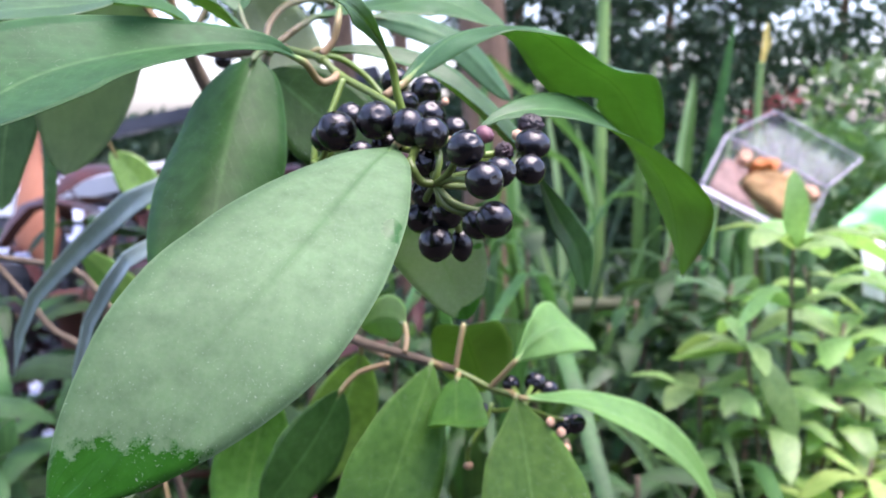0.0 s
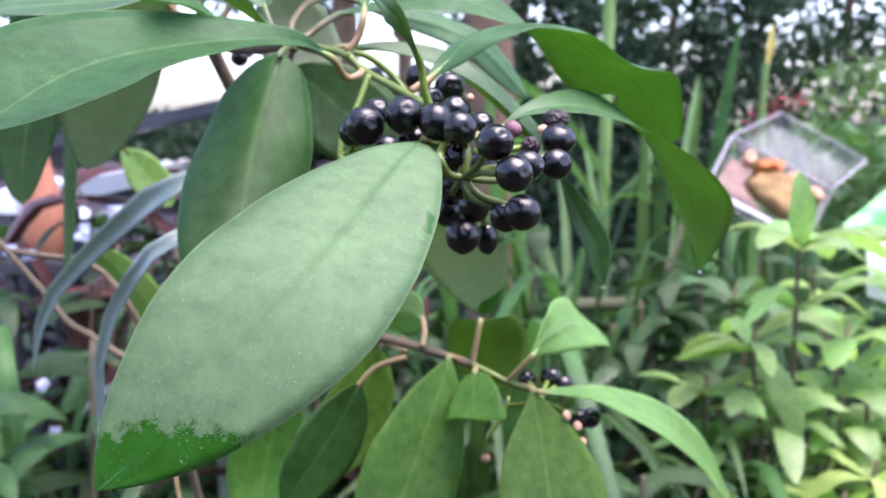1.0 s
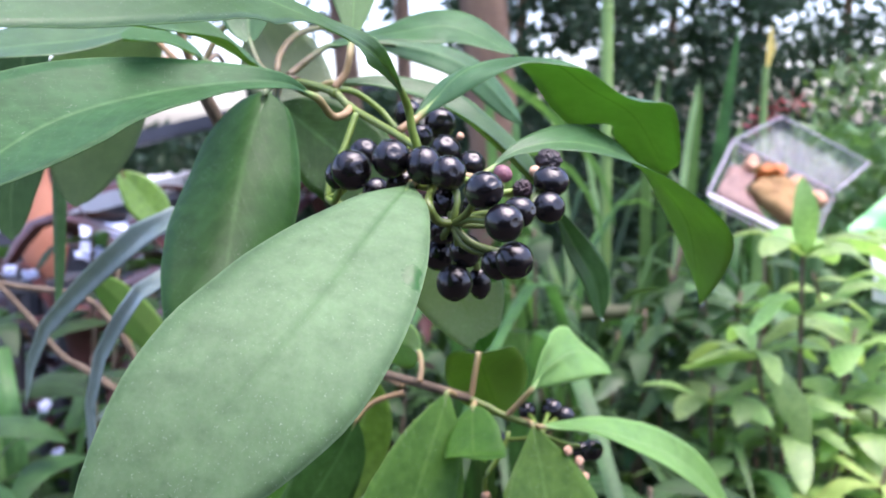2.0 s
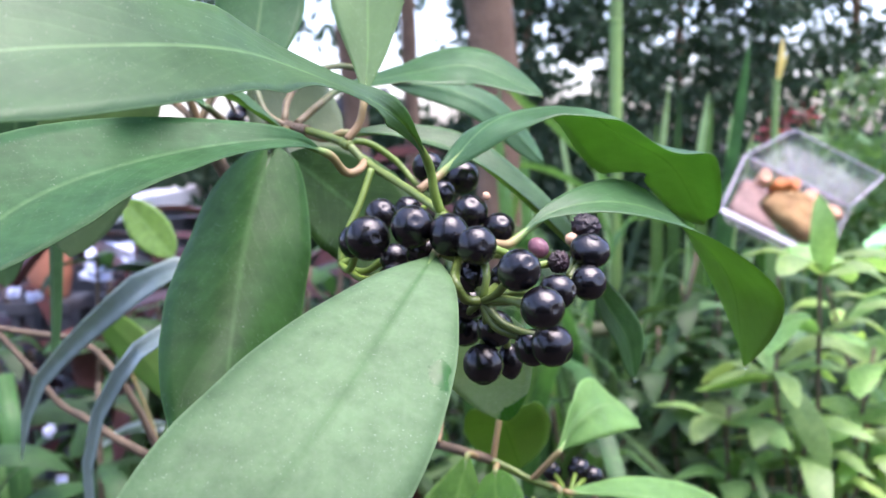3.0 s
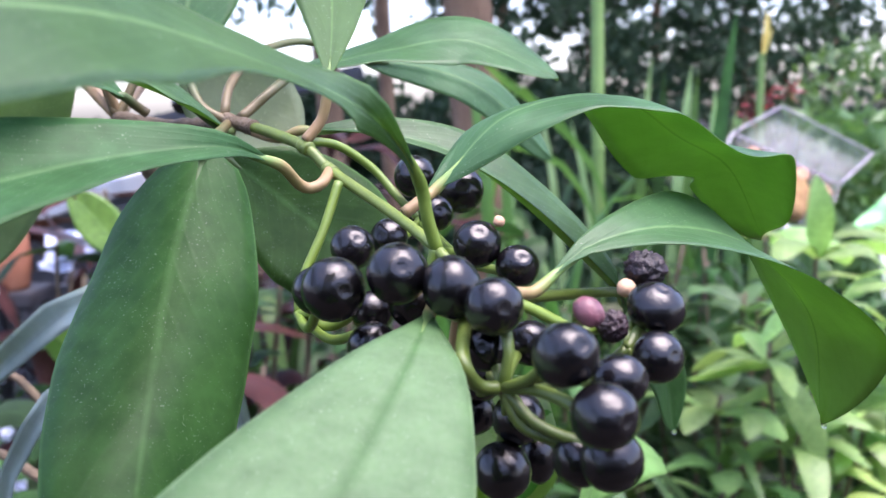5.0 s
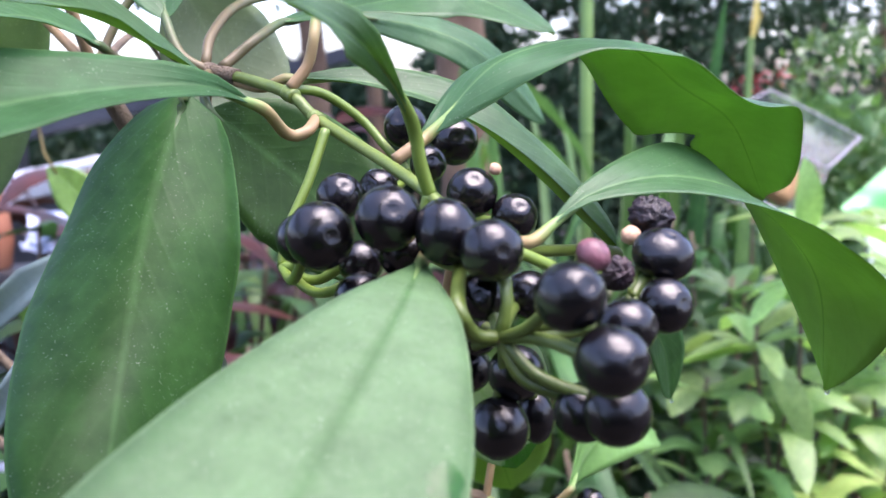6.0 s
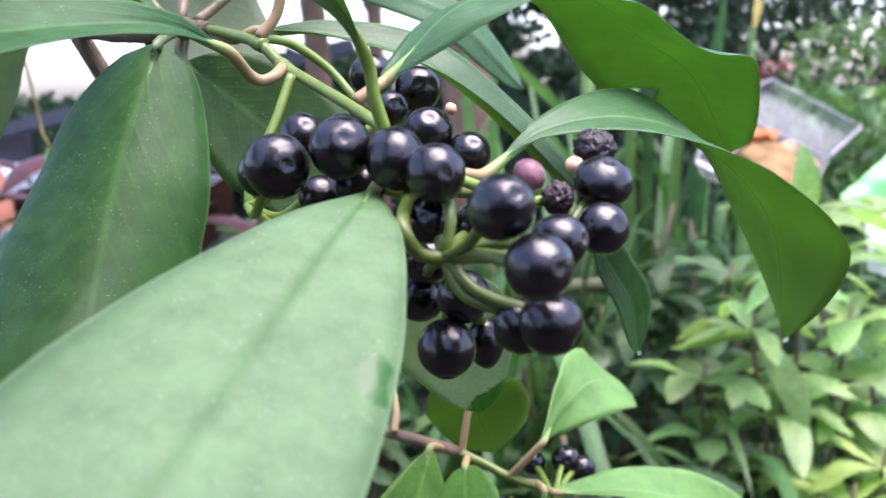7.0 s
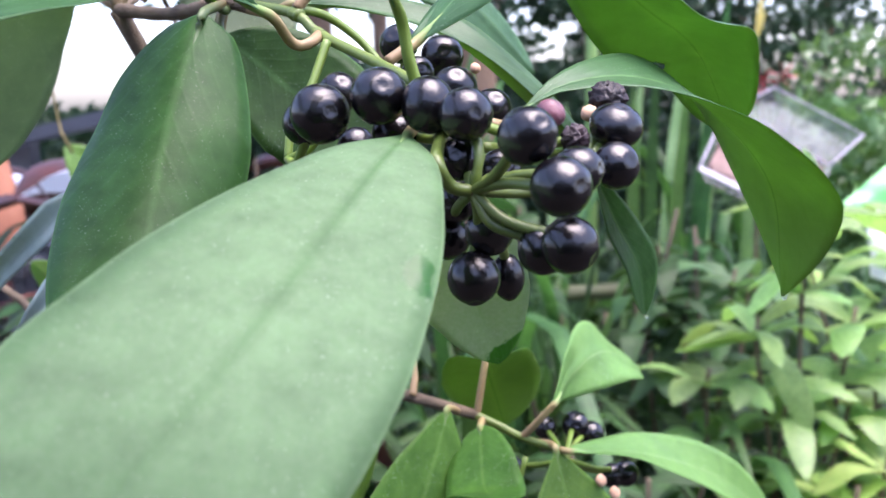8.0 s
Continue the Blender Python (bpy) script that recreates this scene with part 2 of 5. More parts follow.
BUSH_LEAF = leaf_material("bush_leaf", (0.065, 0.135, 0.045), (0.125, 0.23, 0.075), (0.14, 0.25, 0.09), 0.45, glow=0.25, vary=0.3, blotch=4.0, specks=False)
MAROON = leaf_material("maroon_leaf", (0.022, 0.005, 0.008), (0.055, 0.011, 0.016), (0.12, 0.03, 0.035), 0.35, dust=0.05, glow=0.12, vary=0.6, blotch=20.0, specks=False, spec=0.12)
GREEN_STEM = plain("green_stem", (0.066, 0.105, 0.015), (0.105, 0.155, 0.024), 190, 0.45, 0.3, depth=0.0003)
LIME_STALK = plain("lime_stalk", (0.085, 0.145, 0.018), (0.135, 0.210, 0.030), 160, 0.4, 0.2, depth=0.0003)
OLIVE_STALK = plain("olive_stalk", (0.048, 0.078, 0.012), (0.088, 0.130, 0.022), 160, 0.4, 0.2, depth=0.0003)


def stalk_material(name, stops):
    """A leaf stalk whose colour runs from its foot to the blade."""
    m, n, l, b = material(name)
    uv, x = n.new("ShaderNodeUVMap"), n.new("ShaderNodeSeparateXYZ")
    l.new(uv.outputs[0], x.inputs[0])
    r, grain = ramp(n, stops), noise_node(n, l, 300, 4)
    l.new(calc(n, l, "ADD", x.outputs[0], calc(n, l, "MULTIPLY", calc(n, l, "SUBTRACT", grain.outputs[0], 0.5), 0.35)), r.inputs[0])
    l.new(r.outputs[0], b.inputs["Base Color"])
    b.inputs["Roughness"].default_value = 0.5
    return m


STALK = stalk_material("leaf_stalk", ((0.15, (0.23, 0.155, 0.072)), (0.42, (0.245, 0.195, 0.072)), (0.62, (0.16, 0.26, 0.065)), (1.0, (0.14, 0.26, 0.08))))
DULL_STALK = stalk_material("leaf_stalk_olive", ((0.05, (0.112, 0.084, 0.032)), (0.20, (0.080, 0.080, 0.024)), (0.40, (0.060, 0.095, 0.026)), (1.0, (0.07, 0.13, 0.04))))
BARK = plain("twig_bark", (0.062, 0.044, 0.027), (0.150, 0.112, 0.068), 160, 0.75, 0.8, depth=0.0012)
TRUNK = plain("trunk_bark", (0.095, 0.056, 0.034), (0.22, 0.138, 0.082), 9, 0.85, 0.9, depth=0.012)
SOIL = plain("soil", (0.010, 0.008, 0.006), (0.030, 0.023, 0.016), 2.5, 0.95, 1.0, fine=60, depth=0.02)
CLAY = plain("terracotta", (0.30, 0.115, 0.062), (0.44, 0.19, 0.11), 14, 0.75, 0.4, depth=0.002)
DARK_CLAY = plain("dark_clay", (0.09, 0.030, 0.022), (0.16, 0.06, 0.045), 14, 0.7, 0.4, depth=0.002)
WHITE = plain("white_paint", (0.72, 0.74, 0.76), (0.84, 0.85, 0.86), 1.2, 0.55, 0.15)
GREY = plain("dark_grey_paint", (0.035, 0.037, 0.045), (0.07, 0.072, 0.085), 5, 0.45, 0.2)
CANE = plain("bamboo_cane", (0.10, 0.19, 0.045), (0.16, 0.27, 0.07), 6, 0.6, 0.2, fine=40, vary=0.3)
DRY_CANE = plain("dry_cane", (0.055, 0.066, 0.026), (0.095, 0.110, 0.045), 8, 0.6, 0.4)
YELLOW = plain("yellowing_sheath", (0.55, 0.45, 0.10), (0.70, 0.58, 0.18), 20, 0.55, 0.2)
CRUST = plain("brown_crust", (0.16, 0.085, 0.030), (0.30, 0.185, 0.070), 26, 0.8, 0.6, depth=0.004)
TRAY_FLOOR = plain("mauve_tray_floor", (0.13, 0.075, 0.062), (0.24, 0.145, 0.12), 30, 0.6, 0.5, depth=0.003)
PEEL = plain("orange_peel", (0.32, 0.075, 0.010), (0.42, 0.13, 0.020), 30, 0.55, 0.4, depth=0.003)
PALE_PEEL = plain("pale_peel", (0.42, 0.20, 0.10), (0.58, 0.34, 0.22), 40, 0.6, 0.4, depth=0.003)
FILM = plain("white_film", (0.66, 0.66, 0.70), (0.82, 0.82, 0.84), 8, 0.35, 0.5, depth=0.01)
BLUE_GLINT = plain("bluish_glint", (0.42, 0.48, 0.66), (0.56, 0.62, 0.80), 12, 0.35, 0.5, depth=0.008)
GREEN_PACK = plain("green_wrapper", (0.10, 0.42, 0.12), (0.20, 0.58, 0.20), 10, 0.35, 0.3, depth=0.004)
RED_PETAL = plain("red_petal", (0.20, 0.006, 0.012), (0.30, 0.012, 0.018), 40, 0.5, 0.2)
CALYX = plain("dry_calyx", (0.34, 0.19, 0.11), (0.50, 0.32, 0.20), 300, 0.7, 0.5, depth=0.0003)
PINK_BERRY = plain("unripe_berry", (0.030, 0.009, 0.014), (0.20, 0.075, 0.090), 420, 0.4, 0.3, depth=0.0004)


def berry_material(name, dark, light, rough, bump, scale):
    m, n, l, b = material(name)
    c = noise_node(n, l, 180, 3)
    r = ramp(n, ((0.35, dark), (0.75, light)))
    l.new(c.outputs[0], r.inputs[0])
    l.new(r.outputs[0], b.inputs["Base Color"])
    f = noise_node(n, l, scale, 4)
    l.new(calc(n, l, "ADD", calc(n, l, "MULTIPLY", f.outputs[0], 0.16), rough), b.inputs["Roughness"])
    bp = n.new("ShaderNodeBump")
    bp.inputs["Strength"].default_value, bp.inputs["Distance"].default_value = bump, 0.0006
    l.new(f.outputs[0], bp.inputs["Height"])
    l.new(bp.outputs[0], b.inputs["Normal"])
    return m


RIPE = berry_material("ripe_berry_skin", (0.0022, 0.0021, 0.0026), (0.005, 0.0042, 0.005), 0.14, 0.30, 560)
SHRIVEL = berry_material("shrivelled_berry_skin", (0.006, 0.004, 0.006), (0.030, 0.010, 0.014), 0.42, 1.0, 900)

WATER, wan, wal, wab = material("water")
wab.inputs["Base Color"].default_value = (0.95, 0.97, 0.97, 1)
wab.inputs["Roughness"].default_value, wab.inputs["IOR"].default_value = 0.02, 1.33
wab.inputs["Transmission Weight"].default_value = 1.0

rim_plastic = plain("milky_plastic", (0.27, 0.26, 0.285), (0.35, 0.34, 0.365), 20, 0.35, 0.2)

plastic, pn, pl, pb = material("clear_plastic")
pb.inputs["Base Color"].default_value = (0.36, 0.345, 0.365, 1)
pb.inputs["Roughness"].default_value, pb.inputs["IOR"].default_value = 0.30, 1.2
clear, mixed = pn.new("ShaderNodeBsdfTransparent"), pn.new("ShaderNodeMixShader")
scuff = noise_node(pn, pl, 25, 5)
pl.new(calc(pn, pl, "ADD", calc(pn, pl, "MULTIPLY", scuff.outputs[0], 0.30), 0.05), mixed.inputs[0])
pl.new(clear.outputs[0], mixed.inputs[1])
pl.new(pb.outputs[0], mixed.inputs[2])
pl.new(mixed.outputs[0], pn["Material Output"].inputs[0])

# ---- building blocks ----


def place(name, verts, faces, mats, parent=None, label="", uvs=None, idx=None, smooth=True):
    """One mesh object, in world metres, under its thing."""
    me = bpy.data.meshes.new(name)
    me.from_pydata([tuple(v) for v in verts], [], faces)
    for m in mats if isinstance(mats, (list, tuple)) else [mats]:
        me.materials.append(m)
    if uvs is not None:
        lay = me.uv_layers.new(name="UVMap")
        at = np.zeros(len(me.loops), dtype=np.int32)
        me.loops.foreach_get("vertex_index", at)
        lay.data.foreach_set("uv", np.asarray(uvs, dtype=np.float32)[at].ravel())
    curved = np.full(len(me.polygons), smooth)
    if idx is not None:
        which = np.asarray(idx, dtype=np.int32)
        curved &= which < 2
        me.polygons.foreach_set("material_index", np.where(which == 2, 0, which).astype(np.int32))
    me.polygons.foreach_set("use_smooth", curved)
    me.update()
    ob = new(name, me)
    if parent:
        ob.parent = parent
        if parent.name in BASE:
            ob.matrix_parent_inverse = BASE[parent.name].inverted()
    return tagged(ob, label=label)


BASE = {}


def thing(name, at, label, category, group=""):
    ob = new(name)
    ob.empty_display_size = 0.02
    ob.location = at
    BASE[ob.name] = Matrix.Translation(at)
    return tagged(ob, label=label, category=category, group=group)


def spline(pts, n):
    """A smooth curve through the points, n + 1 places along it, and its directions."""
    P = np.array(pts, dtype=float)
    ext = np.vstack([2 * P[0] - P[1], P, 2 * P[-1] - P[-2]])
    x = np.linspace(0, len(P) - 1, 241)
    i = np.minimum(x.astype(int), len(P) - 2)
    u = (x - i)[:, None]
    a, b, c, d = ext[i], ext[i + 1], ext[i + 2], ext[i + 3]
    q = 0.5 * (2 * b + (c - a) * u + (2 * a - 5 * b + 4 * c - d) * u ** 2 + (3 * b - a - 3 * c + d) * u ** 3)
    run = np.concatenate([[0], np.cumsum(np.linalg.norm(np.diff(q, axis=0), axis=1))])
    q = np.stack([np.interp(np.linspace(0, run[-1], n + 1), run, q[:, k]) for k in range(3)], 1)
    t = np.gradient(q, axis=0)
    return q, t / np.linalg.norm(t, axis=1)[:, None]


def tube(pts, r0, r1, n=14, sides=9, knots=0.0, seed=1, caps=True):
    """Vertices and faces of a tapered rod along a curve."""
    q, t = spline(pts, n)
    rng = np.random.RandomState(seed)
    verts, faces = [], []
    ref = np.array([0.31, 0.2, 0.93])
    for k in range(n + 1):
        a = np.cross(t[k], ref)
        a /= np.linalg.norm(a)
        b = np.cross(t[k], a)
        r = (r0 + (r1 - r0) * k / n) * (1 + knots * (rng.rand() - 0.4))
        for j in range(sides):
            w = 2 * math.pi * j / sides
            verts.append(q[k] + r * (math.cos(w) * a + math.sin(w) * b))
    for k in range(n):
        for j in range(sides):
            j2 = (j + 1) % sides
            faces.append((k * sides + j, (k + 1) * sides + j, (k + 1) * sides + j2, k * sides + j2))
    if caps:
        faces += [tuple(range(sides)), tuple(range((n + 1) * sides - 1, n * sides - 1, -1))]
    return verts, faces


def rod(name, pts, r0, r1, mat, parent, label="", **kw):
    v, f = tube(pts, r0, r1, **kw)
    return place(name, v, f, mat, parent, label)


def leaf_shape(mid, sides, half, fold=0.1, wave=0.0, power=(0.75, 0.65), nu=30, nv=5, thick=0.00035, droop=0.0, seed=0, trim=0.0, notch=None):
    """A leaf blade with its thickness: midrib curve, directions of its right edge, half width, fold along the rib."""
    q, t = spline(mid, nu)
    s = np.linspace(0, 1, nu + 1)
    at = np.array([a for a, _ in sides])
    vec = np.array([v for _, v in sides], dtype=float)
    side = np.stack([np.interp(s, at, vec[:, k]) for k in range(3)], 1)
    side -= t * (side * t).sum(1)[:, None]
    side /= np.linalg.norm(side, axis=1)[:, None]
    normal = np.cross(side, t)
    a, b = power
    prof = s ** a * (1 - s) ** b
    prof = prof / prof.max()
    prof[0] = 0.0
    w = half * np.maximum(prof, 0.012)
    rng = np.random.RandomState(seed + 7)
    ph, ph2 = rng.rand(2) * 6
    vs = np.linspace(-1, 1, 2 * nv + 1)
    top, low, uvs = [], [], []
    for k in range(nu + 1):
        for v in vs:
            rip = wave * (v * v) * math.sin(s[k] * 17 + ph + (2.1 if v > 0 else 0)) + 0.03 * w[k] * v * math.sin(s[k] * 9 + ph2)
            edge = 1 + 0.010 * math.sin(s[k] * 21 + ph * v) + 0.004 * math.sin(s[k] * 43 + ph2 * v)
            lift = math.sin(fold) * w[k] * abs(v) ** 1.5 - droop * w[k] * v * v + rip
            groove = -0.00035 * math.exp(-(v / 0.05) ** 2)
            if v < 0 and trim:
                u = min(1.0, max(0.0, (s[k] - 0.45) / 0.4))
                edge *= 1 - trim * u * u * (3 - 2 * u)
            if v < 0 and notch:
                edge *= 1 - notch[1] * (math.exp(-((s[k] - notch[0]) / notch[2]) ** 2) - 0.4 * math.exp(-((s[k] - notch[0] + 2.8 * notch[2]) / notch[2] / 1.5) ** 2))
            p = q[k] + side[k] * (w[k] * v * edge * math.cos(fold)) + normal[k] * (lift + groove)
            top.append(p)
            ridge = 0.0005 * math.exp(-(v / 0.08) ** 2) * (1 - 0.7 * s[k])
            low.append(p - normal[k] * (thick * (1 - 0.6 * abs(v)) + ridge))
            uvs.append((s[k], v * 0.5 + 0.5))
    c = 2 * nv + 1
    faces, idx, n = [], [], len(top)
    for k in range(nu):
        for j in range(c - 1):
            i = k * c + j
            faces.append((i, i + 1, i + c + 1, i + c)), idx.append(0)
            faces.append((n + i, n + i + c, n + i + c + 1, n + i + 1)), idx.append(1)
        for i, sgn in ((k * c, 1), (k * c + c - 1, -1)):
            f = (i, i + c, n + i + c, n + i)
            faces.append(f if sgn > 0 else f[::-1]), idx.append(2)
    return top + low, faces, uvs + uvs, idx


SEED = [0]


def leaf(parent, label, mid, sides, half, stalk=None, top=LEAF_TOP, under=LEAF_UNDER, stalk_mat=None, **kw):
    """A leaf of the shrub with its stalk, which runs on into the midrib."""
    SEED[0] += 1
    v, f, uvs, idx = leaf_shape(mid, sides, half, seed=SEED[0], **kw)
    ob = place("leaf", v, f, [top, under], parent, label, uvs, idx)
    if stalk:
        q, _ = spline(mid, 40)
        t0 = np.array(mid[1]) - np.array(mid[0])
        down = np.cross(t0, sides[0][1])
        down = down / np.linalg.norm(down) * 0.0008
        path = [*stalk, *(tuple(q[k] + down * w) for k, w in ((0, 0.3), (2, 1.0), (5, 1.0)))]
        tv, tf = tube(path, 1.0, 1.0, n=26, sides=10, seed=SEED[0])
        tv, ring = np.array(tv), 10
        run, at0 = spline(path, 26)[0], np.array(mid[0])
        k0 = int(np.linalg.norm(run - at0, axis=1).argmin())
        tone = []
        for k in range(27):
            u = k / max(1, k0)
            r = 0.0012 - 0.0001 * min(1, u) if k <= k0 else 0.0011 * (1 - (k - k0) / (27 - k0)) + 0.0001
            sl = slice(k * ring, (k + 1) * ring)
            tv[sl] = run[k] + (tv[sl] - run[k]) * r
            tone += [(min(0.75, 0.42 * u if u < 1 else 0.42 + (k - k0) / 16), 0.5)] * ring
        place("leaf_stalk", tv, tf, stalk_mat or STALK, ob, uvs=tone)
    return ob


def simple_leaf(mid, side, half, n=7, fold=0.2, power=(0.7, 0.7)):
    """A light blade: two strips folded along the rib."""
    q, t = spline(mid, n)
    s = np.linspace(0, 1, n + 1)
    sd = np.array(side, dtype=float)[None] - t * (t @ np.array(side, dtype=float))[:, None]
    sd /= np.linalg.norm(sd, axis=1)[:, None] + 1e-9
    nm = np.cross(sd, t)
    w = s ** power[0] * (1 - s) ** power[1]
    w = half * np.maximum(w / w.max(), 0.03)[:, None]
    up = nm * w * math.sin(fold)
    v = np.concatenate([q - sd * w + up, q, q + sd * w + up])
    m = n + 1
    f = [(k, m + k, m + k + 1, k + 1) for k in range(n)] + [(m + k, 2 * m + k, 2 * m + k + 1, m + k + 1) for k in range(n)]
    uvs = [(a, 0.0) for a in s] + [(a, 0.5) for a in s] + [(a, 1.0) for a in s]
    return v, f, uvs


def rounded_box(cx, cy, cz, sx, sy, sz, bevel, m=None, seg=2):
    bm = bmesh.new()
    bmesh.ops.create_cube(bm, size=1.0)
    bmesh.ops.scale(bm, vec=(sx, sy, sz), verts=bm.verts)
    bmesh.ops.bevel(bm, geom=list(bm.edges), offset=bevel, segments=seg, affect="EDGES")
    bmesh.ops.translate(bm, vec=(cx, cy, cz), verts=bm.verts)
    if m is not None:
        bmesh.ops.transform(bm, matrix=m, verts=bm.verts)
    v = [tuple(p.co) for p in bm.verts]
    bm.verts.index_update()
    f = [tuple(p.index for p in face.verts) for face in bm.faces]
    bm.free()
    return v, f


def lathe(profile, at, n=40):
    """A turned body: (radius, height) rings."""
    v, f = [], []
    for r, h in profile:
        for j in range(n):
            a = 2 * math.pi * j / n
            v.append((at[0] + r * math.cos(a), at[1] + r * math.sin(a), at[2] + h))
    for k in range(len(profile) - 1):
        for j in range(n):
            j2 = (j + 1) % n
            f.append((k * n + j, k * n + j2, (k + 1) * n + j2, (k + 1) * n + j))
    return v, f


# ---- ground ----
gv, gf, rings = [(0, 0, 0)], [], [0.6, 1.2, 1.8, 2.5, 3.5, 5, 8, 14, 30, 80, 300]
for r in rings:
    for j in range(48):
        a = 2 * math.pi * j / 48
        lump = 0.03 * noise.noise(Vector((r * math.cos(a) * 1.3, r * math.sin(a) * 1.3, 0.4))) if r < 8 else 0
        gv.append((r * math.cos(a), 1 + r * math.sin(a), lump))
for j in range(48):
    gf.append((0, 1 + j, 1 + (j + 1) % 48))
    for k in range(len(rings) - 1):
        a, b = 1 + k * 48, 1 + (k + 1) * 48
        gf.append((a + j, b + j, b + (j + 1) % 48, a + (j + 1) % 48))
tagged(place("ground", gv, gf, SOIL), "dark damp garden soil under the plants", "ground", kind="structure")

# ---- the fruiting shrub in front ----
ROOT = (-0.16, 0.62, 0.0)
shrub = thing("berry_shrub", ROOT, "evergreen shrub with large glossy leaves and black berries", "shrub")
rod("trunk", [ROOT, (-0.14, 0.57, 0.40), (-0.105, 0.47, 0.75), (-0.082, 0.385, 0.95), (-0.0853, 0.352, 1.0), (-0.0935, 0.337, 1.0265)], 0.0075, 0.0024, BARK, shrub,
    "grey-brown woody stem", n=48, sides=12, knots=0.25, seed=4)
rod("stem", [(-0.0935, 0.337, 1.0265), (-0.0761, 0.3250, 1.0240), (-0.0576, 0.3073, 1.0245), (-0.0510, 0.3010, 1.0232)], 0.0020, 0.0016, BARK, shrub,
    "brown woody end of the branch", n=24, sides=12, knots=0.3, seed=9)
rod("stem", [(-0.0520, 0.3018, 1.0234), (-0.0468, 0.2960, 1.0222), (-0.0371, 0.2832, 1.0190), (-0.0318, 0.279, 1.0143), (-0.0182, 0.2590, 1.0069), (-0.0108, 0.2451, 1.0024),
             (-0.0060, 0.2380, 0.9970), (-0.0010, 0.2240, 0.9922), (-0.0020, 0.2225, 0.9848)], 0.00125, 0.0009, GREEN_STEM, shrub, "smooth green fruiting stem", n=40, sides=12, knots=0.05)
for k, (at, r) in enumerate((((-0.0576, 0.3073, 1.0247), 0.0020), ((-0.0520, 0.3015, 1.0234), 0.0019), ((-0.0371, 0.2832, 1.0190), 0.0017), ((-0.0318, 0.279, 1.0143), 0.0015))):
    a = np.array(at)
    u = np.array((0.64, -0.68, -0.33)) if k > 1 else np.array((0.66, -0.73, -0.15))
    rod("node", [a - u * r * 0.9, a - u * r * 0.3, a + u * r * 0.3, a + u * r * 0.9], r * 0.95, r * 0.9, BARK if k < 2 else GREEN_STEM, shrub, "swollen leaf scar", n=8, sides=12, knots=0.18, seed=20 + k)
rod("lower_twig", [(-0.128, 0.49, 0.76), (-0.085, 0.42, 0.89), (-0.0535, 0.3750, 0.9162), (-0.0354, 0.3600, 0.9118), (-0.0153, 0.3520, 0.9080), (0.0049, 0.3510, 0.9018)], 0.0034, 0.0016, BARK, shrub,
    "pale brown side twig", n=36, sides=11, knots=0.2, seed=6)
rod("lower_twig", [(0.0030, 0.3512, 0.9024), (0.0120, 0.3480, 0.8990), (0.0185, 0.3445, 0.8965), (0.0296, 0.3383, 0.8945)], 0.0015, 0.0012, GREEN_STEM, shrub, "green end of the side twig", n=14)
rod("side_twig", [(-0.135, 0.51, 0.70), (-0.16, 0.475, 0.86), (-0.1865, 0.4650, 0.9201), (-0.2171, 0.4750, 0.9260), (-0.2552, 0.4800, 0.9328), (-0.33, 0.49, 0.96)], 0.0024, 0.0013, BARK, shrub,
    "thin bare twig", n=30, knots=0.2, seed=8)
rod("side_twig", [(-0.140, 0.48, 0.845), (-0.1720, 0.4620, 0.8720), (-0.1933, 0.4660, 0.8846), (-0.2071, 0.4680, 0.8923), (-0.2227, 0.4720, 0.9098), (-0.2489, 0.4800, 0.9359)], 0.0024, 0.0015, BARK, shrub,
    "thin bare twig with a bend", n=30, knots=0.25, seed=11)
leaf(shrub, "large drooping leaf with a pale dusty bloom and a wet tip",
     [(-0.0122, 0.2358, 0.9940), (-0.0172, 0.2081, 0.9895), (-0.0324, 0.1745, 0.9706), (-0.0495, 0.1581, 0.9527), (-0.0683, 0.1483, 0.9337)],
     [(0.23, (-0.97, 0.18, 0.17)), (0.79, (-0.82, -0.03, 0.57))], 0.0198, stalk=[(-0.0125, 0.2460, 0.9990), (-0.0104, 0.2430, 0.9964)], top=LEAF_DUSTY, fold=-0.04, power=(1.17, 0.82), trim=0.05)
leaf(shrub, "long glossy leaf arching over the others",
     [(-0.0388, 0.2624, 1.0164), (-0.0481, 0.2491, 1.0209), (-0.0701, 0.2310, 1.0185), (-0.0895, 0.2052, 1.0108), (-0.0969, 0.1654, 0.9955)],
     [(0.17, (0.35, 0.82, 0.45)), (0.43, (-0.32, 0.81, 0.49)), (0.85, (-0.13, 0.89, 0.43))], 0.0176, stalk=[(-0.0318, 0.279, 1.0143), (-0.0328, 0.2725, 1.0123), (-0.0349, 0.2710, 1.0114), (-0.0369, 0.2690, 1.0124)], fold=0.25, power=(1.59, 0.80), top=LEAF_DEEP)
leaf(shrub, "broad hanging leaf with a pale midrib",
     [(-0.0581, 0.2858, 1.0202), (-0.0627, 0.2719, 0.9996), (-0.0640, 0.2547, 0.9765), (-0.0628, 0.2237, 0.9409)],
     [(0.29, (-1.00, -0.03, 0.08)), (0.70, (-0.83, -0.50, 0.23))], 0.0186, stalk=[(-0.0576, 0.3073, 1.0245)], fold=-0.33, power=(0.47, 0.57), top=LEAF_DARK_SHADE, stalk_mat=DULL_STALK)
